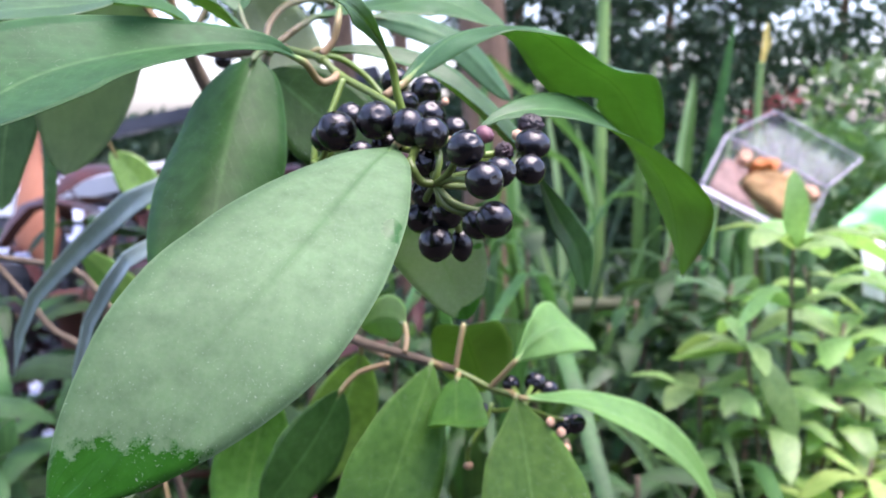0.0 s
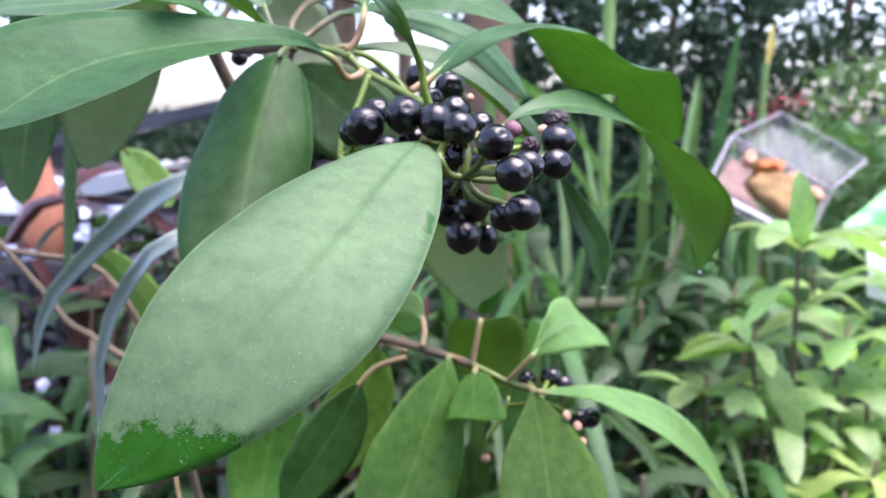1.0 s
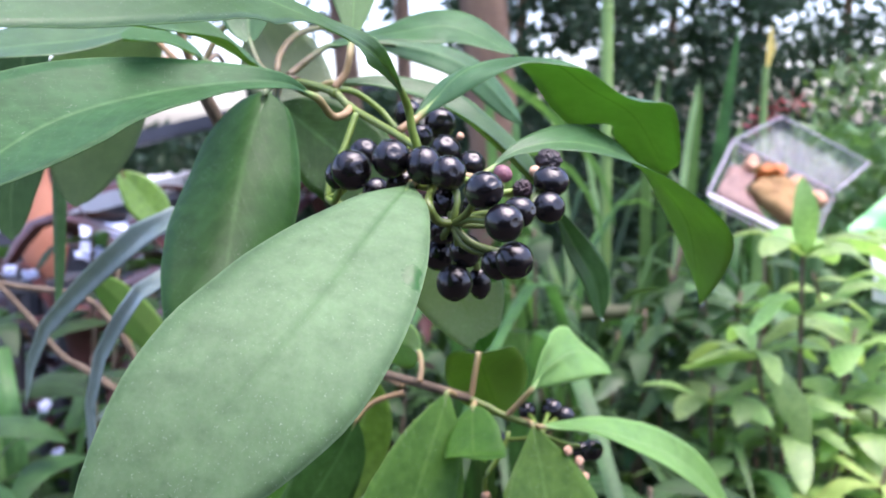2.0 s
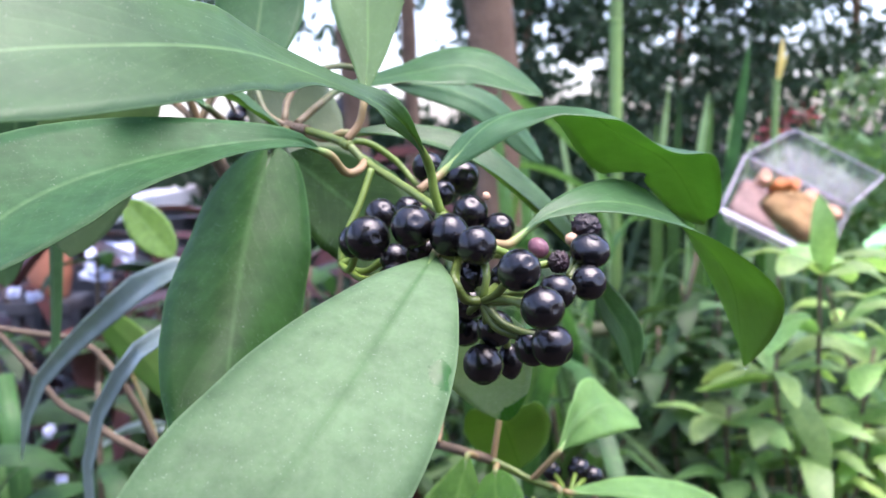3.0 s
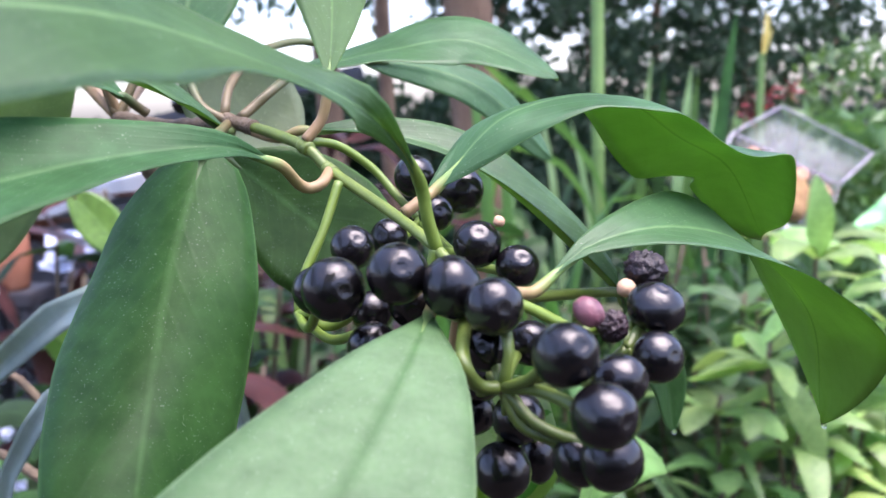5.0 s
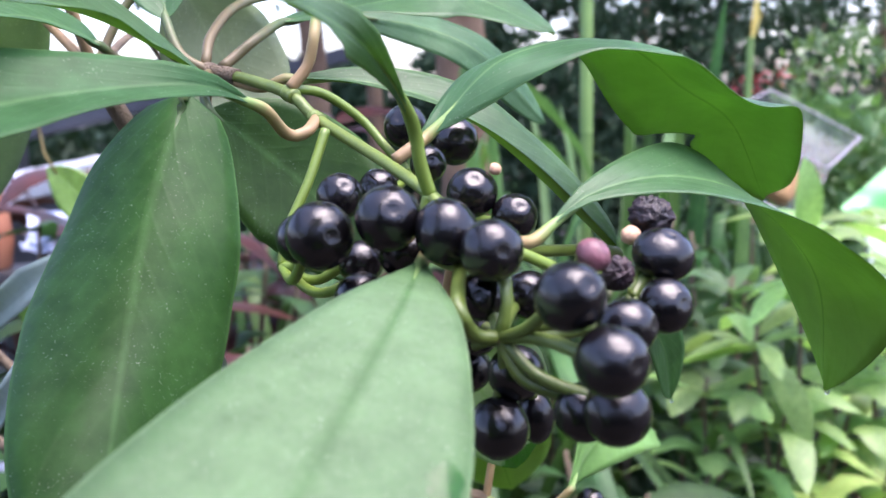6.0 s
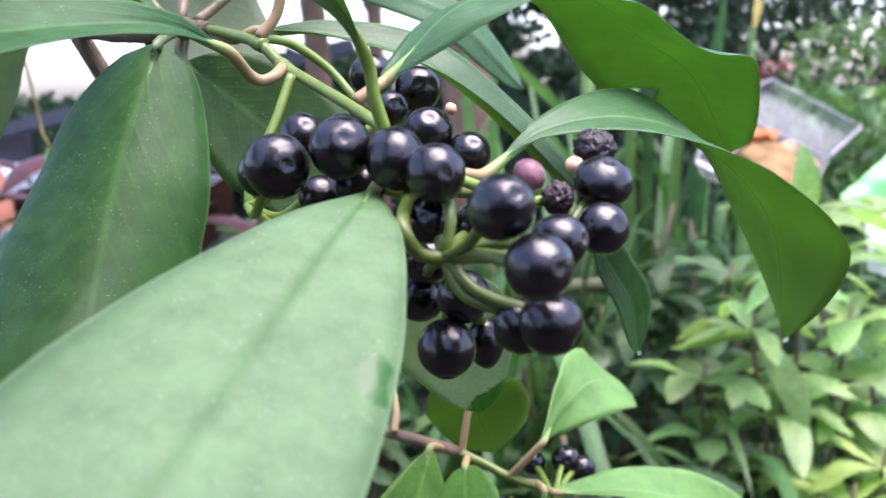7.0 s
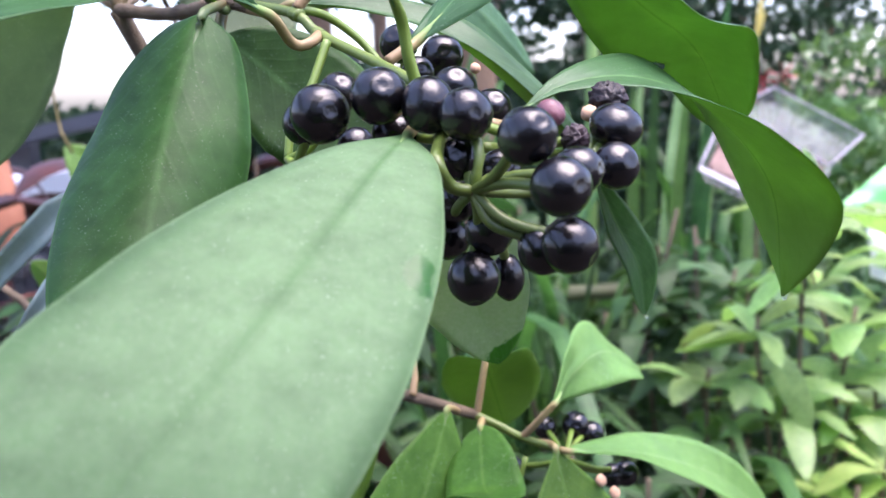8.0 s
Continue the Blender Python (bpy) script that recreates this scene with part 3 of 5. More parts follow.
leaf(shrub, "leaf arching up and over towards the path",
     [(-0.0130, 0.2425, 1.0130), (-0.0163, 0.2330, 1.0205), (-0.0229, 0.2185, 1.0278), (-0.0387, 0.2034, 1.0349), (-0.0462, 0.1851, 1.0364), (-0.0573, 0.1668, 1.0354), (-0.0718, 0.1483, 1.0326), (-0.0896, 0.1274, 1.0256)],
     [(0.0, (0.68, 0.65, -0.35)), (0.24, (0.40, 0.92, -0.06)), (0.41, (0.02, 0.97, 0.25)), (0.58, (-0.01, 0.85, 0.53)), (0.77, (0.03, 0.82, 0.57))], 0.015, stalk=[(-0.0108, 0.2451, 1.0024), (-0.0122, 0.2440, 1.0075)], stalk_mat=LIME_STALK, nu=40, fold=0.07, power=(1.40, 0.45))
leaf(shrub, "wavy leaf arching and twisting to show its underside",
     [(-0.0112, 0.2618, 1.0110), (0.0037, 0.2666, 1.0249), (0.0258, 0.2751, 1.0279), (0.0416, 0.2857, 1.0195), (0.0595, 0.3065, 1.0106), (0.0761, 0.3298, 0.9907)],
     [(0.10, (0.15, -0.89, -0.44)), (0.26, (-0.12, -0.98, -0.15)), (0.37, (0.63, -0.77, -0.10)), (0.67, (0.53, -0.82, 0.22))], 0.0175, stalk=[(-0.0165, 0.2588, 1.0072), (-0.0133, 0.2600, 1.0094)], wave=.0016, fold=-0.22, power=(0.95, 0.74), nu=64, notch=(0.75, 0.36, 0.035))
leaf(shrub, "leaf arching outwards with its tip hanging down",
     [(0.0055, 0.2443, 0.9949), (0.0167, 0.2498, 1.0021), (0.0340, 0.2590, 1.0034), (0.0541, 0.2748, 0.9961), (0.0725, 0.2880, 0.9778), (0.0805, 0.2999, 0.9492)],
     [(0.07, (-0.33, -0.68, -0.66)), (0.20, (0.46, -0.75, -0.47)), (0.47, (0.24, -0.94, -0.25)), (0.72, (0.44, -0.82, -0.37)), (1.00, (0.06, -0.99, 0.12))], 0.02, stalk=[(-0.0013, 0.2430, 0.9950), (0.0018, 0.2420, 0.9951)], fold=0.10, power=(1.75, 1.00))
leaf(shrub, "upper leaf lying nearly flat",
     [(-0.0443, 0.3240, 1.0365), (-0.0352, 0.3317, 1.0393), (-0.0198, 0.3397, 1.0427), (-0.0002, 0.3421, 1.0445), (0.0225, 0.3311, 1.0332)],
     [(0.24, (0.69, -0.71, -0.14)), (0.65, (0.50, -0.70, -0.51))], 0.0135, stalk=[(-0.0545, 0.3040, 1.0254), (-0.0518, 0.3070, 1.0280), (-0.0479, 0.3110, 1.0318)], fold=-0.03, power=(0.74, 0.70), stalk_mat=DULL_STALK)
leaf(shrub, "young upright leaf with a pink stalk",
     [(-0.0320, 0.2853, 1.0326), (-0.0310, 0.2884, 1.0453), (-0.0308, 0.2924, 1.0639), (-0.0296, 0.3004, 1.0952)],
     [(0.32, (0.93, 0.09, 0.37))], 0.013, stalk=[(-0.0371, 0.2832, 1.0203), (-0.0337, 0.2840, 1.0246), (-0.0323, 0.2840, 1.0296)], fold=0.20, power=(0.99, 0.48), top=LEAF_YOUNG_LIT, under=LEAF_YOUNG_LIT)
leaf(shrub, "narrow leaf behind the fruit stalks",
     [(-0.0395, 0.2927, 1.0226), (-0.0245, 0.2966, 1.0220), (-0.0061, 0.2978, 1.0166), (0.0088, 0.2958, 1.0059), (0.0313, 0.2974, 0.9836)],
     [(0.34, (0.28, -0.77, -0.58))], 0.0096, stalk=[(-0.0576, 0.3073, 1.0245), (-0.0455, 0.2960, 1.0208)], fold=0.34, power=(1.12, 0.45))
leaf(shrub, "backlit leaf hanging behind the cluster",
     [(-0.0316, 0.3700, 1.0414), (-0.0100, 0.3820, 1.0384), (0.0087, 0.3880, 1.0299), (0.0293, 0.3970, 1.0087)],
     [(0.46, (0.67, 0.64, 0.37))], 0.0078, stalk=[(-0.0590, 0.3085, 1.0262), (-0.0593, 0.318, 1.0334), (-0.056, 0.338, 1.0422), (-0.0464, 0.3640, 1.0470)], fold=.1, under=LEAF_TOP, stalk_mat=DULL_STALK)
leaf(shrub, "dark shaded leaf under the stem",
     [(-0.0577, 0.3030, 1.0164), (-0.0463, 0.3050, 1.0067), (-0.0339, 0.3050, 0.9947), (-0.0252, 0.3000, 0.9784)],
     [(0.46, (-0.58, -0.42, -0.69))], 0.0168, stalk=[(-0.0576, 0.3073, 1.0245), (-0.0589, 0.3050, 1.0196)], fold=.08, top=LEAF_DARK_SHADE, stalk_mat=DULL_STALK, under=LEAF_DARK_SHADE)
leaf(shrub, "small shaded leaf behind the stem",
     [(-0.0600, 0.3150, 1.0149), (-0.0581, 0.3180, 1.0060), (-0.0565, 0.3160, 0.9932)],
     [(0.42, (-0.98, -0.00, 0.21))], 0.0085, stalk=[(-0.0576, 0.3073, 1.0245), (-0.0601, 0.3120, 1.0183)], fold=.1)
leaf(shrub, "leaf spreading from the upper node",
     [(-0.0566, 0.3029, 1.0224), (-0.0672, 0.2919, 1.0314), (-0.0736, 0.2680, 1.0355), (-0.0782, 0.2249, 1.0339)],
     [(0.17, (-0.12, 0.98, 0.13)), (0.53, (-0.13, 0.98, 0.15))], 0.0125, stalk=[(-0.0576, 0.3073, 1.0245)], fold=0.21, power=(0.94, 0.71), stalk_mat=DULL_STALK)
leaf(shrub, "leaf on a short side twig",
     [(-0.0839, 0.3150, 1.0315), (-0.0877, 0.3100, 1.0347), (-0.0936, 0.3000, 1.0370), (-0.1009, 0.2850, 1.0362)],
     [(0.35, (-0.10, 0.97, 0.23))], 0.009, stalk=[(-0.0805, 0.3200, 1.0273), (-0.0824, 0.3180, 1.0292)], fold=.15, stalk_mat=DULL_STALK)
leaf(shrub, "shaded leaf hanging behind the stem",
     [(-0.0725, 0.3450, 1.0503), (-0.0677, 0.3500, 1.0375), (-0.0605, 0.3520, 1.0238), (-0.0531, 0.3500, 1.0106)],
     [(0.49, (-0.83, -0.48, -0.27))], 0.0165, stalk=[(-0.0935, 0.3370, 1.0265), (-0.0850, 0.3450, 1.0450)], fold=.1, stalk_mat=DULL_STALK, top=LEAF_OLIVE, under=LEAF_OLIVE)
leaf(shrub, "upper leaf on a brown stalk",
     [(-0.0680, 0.3120, 1.0364), (-0.0697, 0.3180, 1.0458), (-0.0680, 0.3250, 1.0635), (-0.0648, 0.3300, 1.0903)],
     [(0.34, (0.89, 0.23, 0.40))], 0.014, stalk=[(-0.0576, 0.3073, 1.0245), (-0.0641, 0.3080, 1.0285)], fold=.15, stalk_mat=DULL_STALK)
leaf(shrub, "hanging leaf on the shaded side",
     [(-0.1150, 0.3440, 1.0590), (-0.1243, 0.3485, 1.0425), (-0.1356, 0.3558, 1.0239), (-0.1446, 0.3623, 0.9997), (-0.1524, 0.3652, 0.9787)],
     [(0.60, (-0.81, -0.58, 0.05))], 0.0205, stalk=[(-0.0935, 0.3370, 1.0265), (-0.1065, 0.3415, 1.0615)], top=LEAF_OLIVE, under=LEAF_OLIVE, fold=-0.03, power=(0.55, 0.66), stalk_mat=DULL_STALK)
leaf(shrub, "hanging leaf beside the first one",
     [(-0.1861, 0.41, 1.0588), (-0.1925, 0.415, 1.0328), (-0.1997, 0.42, 1.0031), (-0.2043, 0.42, 0.9778), (-0.2053, 0.42, 0.9592)],
     [(0.45, (-0.95, -0.25, 0.1))], 0.0145, stalk=[(-0.0935, 0.3370, 1.0265), (-0.1226, 0.3700, 1.0805)], fold=.1, power=(.5, .6), top=LEAF_TOP, under=LEAF_TOP)
leaf(shrub, "pale upper leaf lying flat",
     [(-0.1015, 0.3200, 1.0452), (-0.1192, 0.3100, 1.0392), (-0.1392, 0.3000, 1.0362), (-0.1629, 0.2900, 1.0324)],
     [(0.46, (-0.35, 0.83, 0.43))], 0.014, stalk=[(-0.0935, 0.3380, 1.0275), (-0.0986, 0.3300, 1.0486)], fold=.1)
leaf(shrub, "narrow greyish leaf hanging down",
     [(-0.1770, 0.4250, 1.0560), (-0.1805, 0.4220, 1.0250), (-0.1825, 0.4200, 0.9760), (-0.1847, 0.4200, 0.9440), (-0.1862, 0.4180, 0.9230)],
     [(0.5, (0.96, -0.2, 0.0))], 0.0040, stalk=[(-0.0935, 0.3370, 1.0265), (-0.1500, 0.3900, 1.0700)], fold=0.3, power=(0.4, 0.5), top=LEAF_TOP, under=LEAF_TOP)
leaf(shrub, "mid-green leaf hanging behind the bare twigs",
     [(-0.2655, 0.6600, 0.9050), (-0.2450, 0.6620, 0.8820), (-0.2240, 0.6620, 0.8560), (-0.2035, 0.6600, 0.8270)],
     [(0.5, (0.72, -0.25, 0.62))], 0.0165, stalk=[(-0.1400, 0.5700, 0.4000), (-0.2250, 0.6850, 0.7500), (-0.2600, 0.6850, 0.8750)], fold=0.1, power=(0.6, 0.8), top=LEAF_LOW)
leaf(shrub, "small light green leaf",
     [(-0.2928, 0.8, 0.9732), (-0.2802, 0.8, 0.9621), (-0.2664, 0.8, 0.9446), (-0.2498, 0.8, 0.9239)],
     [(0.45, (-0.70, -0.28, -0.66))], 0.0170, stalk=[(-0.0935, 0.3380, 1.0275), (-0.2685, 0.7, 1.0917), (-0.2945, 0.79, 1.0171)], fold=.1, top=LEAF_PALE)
leaf(shrub, "kinked pale leaf beside the lower fruit",
     [(0.0270, 0.3407, 0.9075), (0.0361, 0.3605, 0.9115), (0.0513, 0.3857, 0.9114), (0.0688, 0.4045, 0.8993)],
     [(0.32, (0.35, 0.83, 0.43)), (0.73, (-0.70, -0.43, 0.58))], 0.0124, stalk=[(0.0185, 0.3445, 0.8965)], fold=-0.03, power=(0.99, 0.55), top=LEAF_LIGHT, under=LEAF_LIGHT)
# The light this leaf catches is put into its paler green.
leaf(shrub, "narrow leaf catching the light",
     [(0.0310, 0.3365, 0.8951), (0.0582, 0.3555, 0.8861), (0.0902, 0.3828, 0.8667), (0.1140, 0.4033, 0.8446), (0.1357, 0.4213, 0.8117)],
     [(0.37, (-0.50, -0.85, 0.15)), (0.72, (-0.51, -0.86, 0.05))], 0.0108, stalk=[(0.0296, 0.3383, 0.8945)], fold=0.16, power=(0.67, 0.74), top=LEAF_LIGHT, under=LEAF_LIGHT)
leaf(shrub, "broad leaf hanging from the lower twig",
     [(0.0277, 0.3366, 0.8960), (0.0303, 0.3307, 0.8827), (0.0324, 0.3223, 0.8679), (0.0350, 0.3090, 0.8452)],
     [(0.39, (-0.85, -0.24, 0.46))], 0.0249, stalk=[(0.0225, 0.3425, 0.8955), (0.0261, 0.3410, 0.8957)], fold=0.14, power=(1.08, 0.46), top=LEAF_LOW)
leaf(shrub, "broad dusty leaf hanging from the lower twig",
     [(-0.0040, 0.3447, 0.9066), (-0.0092, 0.3337, 0.8927), (-0.0180, 0.3184, 0.8707), (-0.0289, 0.3000, 0.8468)],
     [(0.40, (-0.85, -0.21, 0.49))], 0.0196, stalk=[(0.0000, 0.3520, 0.9025)], fold=0.11, power=(0.90, 0.45), top=LEAF_LOW)
leaf(shrub, "small leaf under the twig fork",
     [(0.0054, 0.3435, 0.9010), (0.0049, 0.3337, 0.8957), (0.0052, 0.3215, 0.8907), (0.0087, 0.3050, 0.8940)],
     [(0.39, (-0.83, 0.55, -0.12))], 0.0113, stalk=[(0.0060, 0.3515, 0.9005), (0.0068, 0.3510, 0.9008)], fold=0.04, power=(0.55, 0.45), top=LEAF_LOW)
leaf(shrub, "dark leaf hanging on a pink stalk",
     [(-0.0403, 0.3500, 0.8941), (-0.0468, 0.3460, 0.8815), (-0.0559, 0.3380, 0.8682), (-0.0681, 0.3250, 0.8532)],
     [(0.41, (-0.50, -0.13, 0.86))], 0.0140, stalk=[(-0.0215, 0.3520, 0.9045), (-0.0337, 0.3520, 0.9005)], fold=.12, top=LEAF_DARK_SHADE)
# Backlight is coloured in here with the pale yellow-green material.
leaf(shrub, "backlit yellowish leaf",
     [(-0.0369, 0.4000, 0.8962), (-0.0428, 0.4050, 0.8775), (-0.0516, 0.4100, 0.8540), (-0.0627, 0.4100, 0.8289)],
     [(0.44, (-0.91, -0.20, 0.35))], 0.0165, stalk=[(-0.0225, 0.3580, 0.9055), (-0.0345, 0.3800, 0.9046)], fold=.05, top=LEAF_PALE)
leaf(shrub, "dark low leaf",
     [(-0.0822, 0.4200, 0.8730), (-0.0882, 0.4200, 0.8533), (-0.0933, 0.4150, 0.8297), (-0.0948, 0.4000, 0.8054)],
     [(0.44, (-0.99, -0.11, -0.01))], 0.0185, stalk=[(-0.0600, 0.3800, 0.9300), (-0.0774, 0.4100, 0.8841)], fold=.1, top=LEAF_LOW)
leaf(shrub, "folded leaf seen from below",
     [(0.0080, 0.3535, 0.9192), (0.0095, 0.3710, 0.9114), (0.0144, 0.3971, 0.8928), (0.0203, 0.4280, 0.8696)],
     [(0.38, (0.92, 0.37, -0.10))], 0.0188, stalk=[(0.0049, 0.3510, 0.9018)], fold=0.29, power=(0.55, 0.45))
leaf(shrub, "small leaf on an upright pink stalk",
     [(-0.0151, 0.3580, 0.9188), (-0.0199, 0.3720, 0.9181), (-0.0277, 0.3880, 0.9145), (-0.0367, 0.4000, 0.9080)],
     [(0.48, (-0.30, 0.56, -0.78))], 0.0105, stalk=[(-0.0152, 0.3500, 0.9092), (-0.0145, 0.3540, 0.9139)], fold=.2)
leaf(shrub, "greyish leaf hanging behind the berries",
     [(-0.0063, 0.2700, 0.9713), (-0.0025, 0.2773, 0.9619), (0.0029, 0.2869, 0.9491), (0.0077, 0.2953, 0.9346)],
     [(0.43, (-0.99, -0.09, 0.07))], 0.0148, stalk=[(-0.0060, 0.2620, 0.9920), (-0.0082, 0.2680, 0.9777)], top=LEAF_GREY, under=LEAF_GREY, fold=0.02, power=(0.25, 0.67))
leaf(shrub, "narrow leaf hanging behind the fruit",
     [(0.0304, 0.2945, 0.9838), (0.0398, 0.3083, 0.9673), (0.0481, 0.3185, 0.9541), (0.0527, 0.3289, 0.9382)],
     [(0.62, (-0.64, -0.72, 0.28))], 0.0068, stalk=[(0.0020, 0.2620, 0.9900), (0.0209, 0.2780, 0.9873)], stalk_mat=GREEN_STEM, fold=0.16, power=(1.21, 0.75))


def ball(name, at, r, mat, parent, axis=(0.1, -1, 0.15), squash=0.94, rough=0.0, label="", seed=0, dimple=0.16, n=26):
    """A berry: a slightly flattened ball with a shallow eye and a point at its free end."""
    z = np.array(axis, dtype=float)
    z /= np.linalg.norm(z)
    x = np.cross(z, (0.3, 0.2, 0.9))
    x /= np.linalg.norm(x)
    y = np.cross(z, x)
    verts, faces, m = [], [], n // 2
    for i in range(1, m):
        th = math.pi * i / m
        for j in range(n):
            ph = 2 * math.pi * j / n
            d = np.array((math.sin(th) * math.cos(ph), math.sin(th) * math.sin(ph), math.cos(th)))
            rr = 1 - dimple * math.exp(-(th / 0.17) ** 2) + dimple * 0.25 * math.exp(-((th - 0.27) / 0.10) ** 2)
            rr *= 1 + 0.025 * noise.noise(Vector(d * 1.4 + np.array((seed * 3.1, 0, 0))))
            if rough:
                rr *= 1 - rough * abs(noise.noise(Vector(d * 5.0 + np.array((seed * 1.7, 0, 0))))) * 2.2
            p = d * r * rr
            verts.append(np.array(at) + x * p[0] + y * p[1] + z * p[2] * squash)
    k = len(verts)
    verts.append(np.array(at) + z * r * squash * (1 - dimple * 0.55))
    verts.append(np.array(at) - z * r * squash)
    for i in range(m - 2):
        for j in range(n):
            j2 = (j + 1) % n
            faces.append((i * n + j, (i + 1) * n + j, (i + 1) * n + j2, i * n + j2))
    for j in range(n):
        faces.append((k, j, (j + 1) % n))
        faces.append((k + 1, (m - 2) * n + (j + 1) % n, (m - 2) * n + j))
    return place(name, verts, faces, mat, parent, label)


def stalk_to(cluster, knot, at, r, sag, axis, mat):
    """A short stalk from the knot into the back of a berry."""
    a, b = np.array(knot), np.array(at) - np.array(axis) / np.linalg.norm(axis) * r * 0.8
    mid = (a + b) / 2 + np.array(sag)
    rod("berry_stalk", [a, mid, b], 0.00085, 0.00095, mat, cluster, n=12, sides=9)


SKINS = {"r": (RIPE, 0.0, 0.14, 0.94, ""), "s": (SHRIVEL, 0.30, 0.05, 0.80, "shrivelled black berry"), "d": (SHRIVEL, 0.30, 0.0, 0.88, "dark red withered berry"), "p": (PINK_BERRY, 0.05, 0.05, 1.22, "unripe pink berry")}


def cluster(label, main, r0, r1, knot, berries, mat=LIME_STALK):
    """A fruit cluster under the shrub: its main stalk, and berries on stalks of their own. An axis of None points away from the knot."""
    c = rod("fruit_stalk", main, r0, r1, mat, shrub, label, n=24, sides=10)
    for k, (at, r, axis, sag, kind, *tall) in enumerate(berries):
        skin, rough, dim, squash, word = SKINS[kind]
        axis = axis or tuple(np.array(at) - knot)
        ball("berry", at, r, skin, c, axis, rough=rough, label=word, seed=k + int(1000 * r0 * 31) % 17, dimple=dim, squash=tall[0] if tall else squash, n=40)
        stalk_to(c, knot, at, r, sag, axis, mat)
    return c


cluster("cluster of ripe black berries on a lime stalk", [(-0.0295, 0.2720, 1.0124), (-0.0326, 0.2680, 1.0033), (-0.0366, 0.2640, 0.9942), (-0.0374, 0.2620, 0.9884)], 0.00095, 0.0009, (-0.0374, 0.2620, 0.9884), [
    ((-0.0277, 0.2378, 0.9975), 0.0053, (0.5, -1.0, 0.1), (0, -0.003, -0.004), "r"),
    ((-0.0261, 0.2574, 1.0014), 0.0041, (0.3, -0.7, 0.5), (0, 0, -0.003), "r"),
    ((-0.0316, 0.2460, 0.9958), 0.0042, (-0.4, -1.0, 0.1), (0, 0, -0.002), "r"),
    ((-0.0224, 0.2491, 0.9911), 0.0038, (0.6, -0.8, -0.1), (0, 0, -0.003), "r"),
    ((-0.0222, 0.2420, 0.9868), 0.0043, (0.5, -0.7, -0.5), (0, 0, -0.003), "r")])
cluster("upper cluster of ripe black berries", [(-0.0370, 0.2835, 1.0203), (-0.0310, 0.2880, 1.0190), (-0.0239, 0.2900, 1.0138), (-0.0187, 0.2880, 1.0078), (-0.0140, 0.2850, 1.0030)], 0.0010, 0.0009, (-0.0140, 0.2850, 1.0030), [
    ((-0.0052, 0.2822, 1.0092), 0.0048, (0.05, -1.0, 0.28), (0, 0.001, -0.002), "r"),
    ((-0.0148, 0.2834, 1.0123), 0.0044, (-0.3, -0.8, 0.4), (0, 0.002, 0.001), "r"),
    ((-0.0106, 0.2722, 1.0055), 0.0035, (0.2, -1.0, 0.3), (0, 0, -0.002), "r"),
    ((-0.0035, 0.2548, 1.0017), 0.0044, (0.05, -0.75, 0.6), (0, 0, -0.003), "r"),
    ((0.0035, 0.2530, 0.9977), 0.0040, (0.2, -0.8, 0.55), (0, 0, -0.003), "r"),
    ((-0.0201, 0.2710, 1.0012), 0.0038, (-0.3, -0.8, 0.2), (0, 0, -0.001), "r")])
cluster("middle cluster of ripe black berries", [(-0.0108, 0.2451, 1.0024), (-0.0120, 0.2455, 0.9975), (-0.0125, 0.2470, 0.9930)], 0.0013, 0.0011, (-0.0125, 0.2470, 0.9930), [
    ((-0.0172, 0.2344, 1.0003), 0.0050, (0.22, -1.0, 0.42), (-0.001, 0, -0.001), "r", 0.98),
    ((-0.0088, 0.2310, 0.9986), 0.0047, (0.1, -0.6, -0.8), (0, 0, -0.001), "r", 1.06),
    ((-0.0029, 0.2230, 0.9970), 0.0044, (0.35, -1.0, 0.1), (0.001, -0.002, -0.002), "r"),
    ((-0.0150, 0.2430, 0.9935), 0.0042, (0, -1.0, -0.2), (0, 0, 0), "r")])
KNOT = (-0.0020, 0.2225, 0.9848)
cluster("large cluster of ripe and shrivelled berries", [(-0.0060, 0.2380, 0.9965), (-0.0071, 0.2290, 0.9925), (-0.0077, 0.2200, 0.9898), (-0.0056, 0.2213, 0.9857), KNOT], 0.0011, 0.0011, KNOT, [
    ((0.0050, 0.2066, 0.9939), 0.0043, None, (0, 0.001, -0.0012), "r", 1.08),
    ((0.0092, 0.2023, 0.9870), 0.0043, None, (0, 0.001, 0.0008), "r", 1.05),
    ((0.0132, 0.2127, 0.9883), 0.0038, None, (0, 0.001, 0.001), "r", 1.04),
    ((0.0121, 0.2126, 0.9771), 0.0045, None, (-0.001, 0, -0.0012), "r", 1.0),
    ((0.0085, 0.2166, 0.9758), 0.0040, None, (-0.0015, 0, -0.0015), "r", 1.0),
    ((-0.0017, 0.2295, 0.9692), 0.0046, (0.0, -0.5, -0.85), (0.001, 0.002, 0.001), "r", 1.02),
    ((0.0049, 0.2382, 0.9675), 0.0031, (0.1, 0.1, -1.0), (0.001, 0.003, 0), "r", 1.4),
    ((-0.0041, 0.2275, 0.9896), 0.0036, (-0.2, -1.0, 0.3), (0, 0, 0.001), "r"),
    ((0.0042, 0.2405, 0.9868), 0.0039, (0.2, -1.0, 0.3), (0, 0.002, 0), "r"),
    ((0.0012, 0.2319, 0.9768), 0.0043, (0.2, -0.9, -0.2), (0, 0.001, 0), "r"),
    ((-0.0058, 0.2440, 0.9742), 0.0044, (-0.3, -0.8, -0.4), (-0.001, 0.001, 0), "r"),
    ((-0.0045, 0.2400, 0.9814), 0.0042, (-0.4, -0.9, -0.1), (0, 0, 0), "r")], OLIVE_STALK)
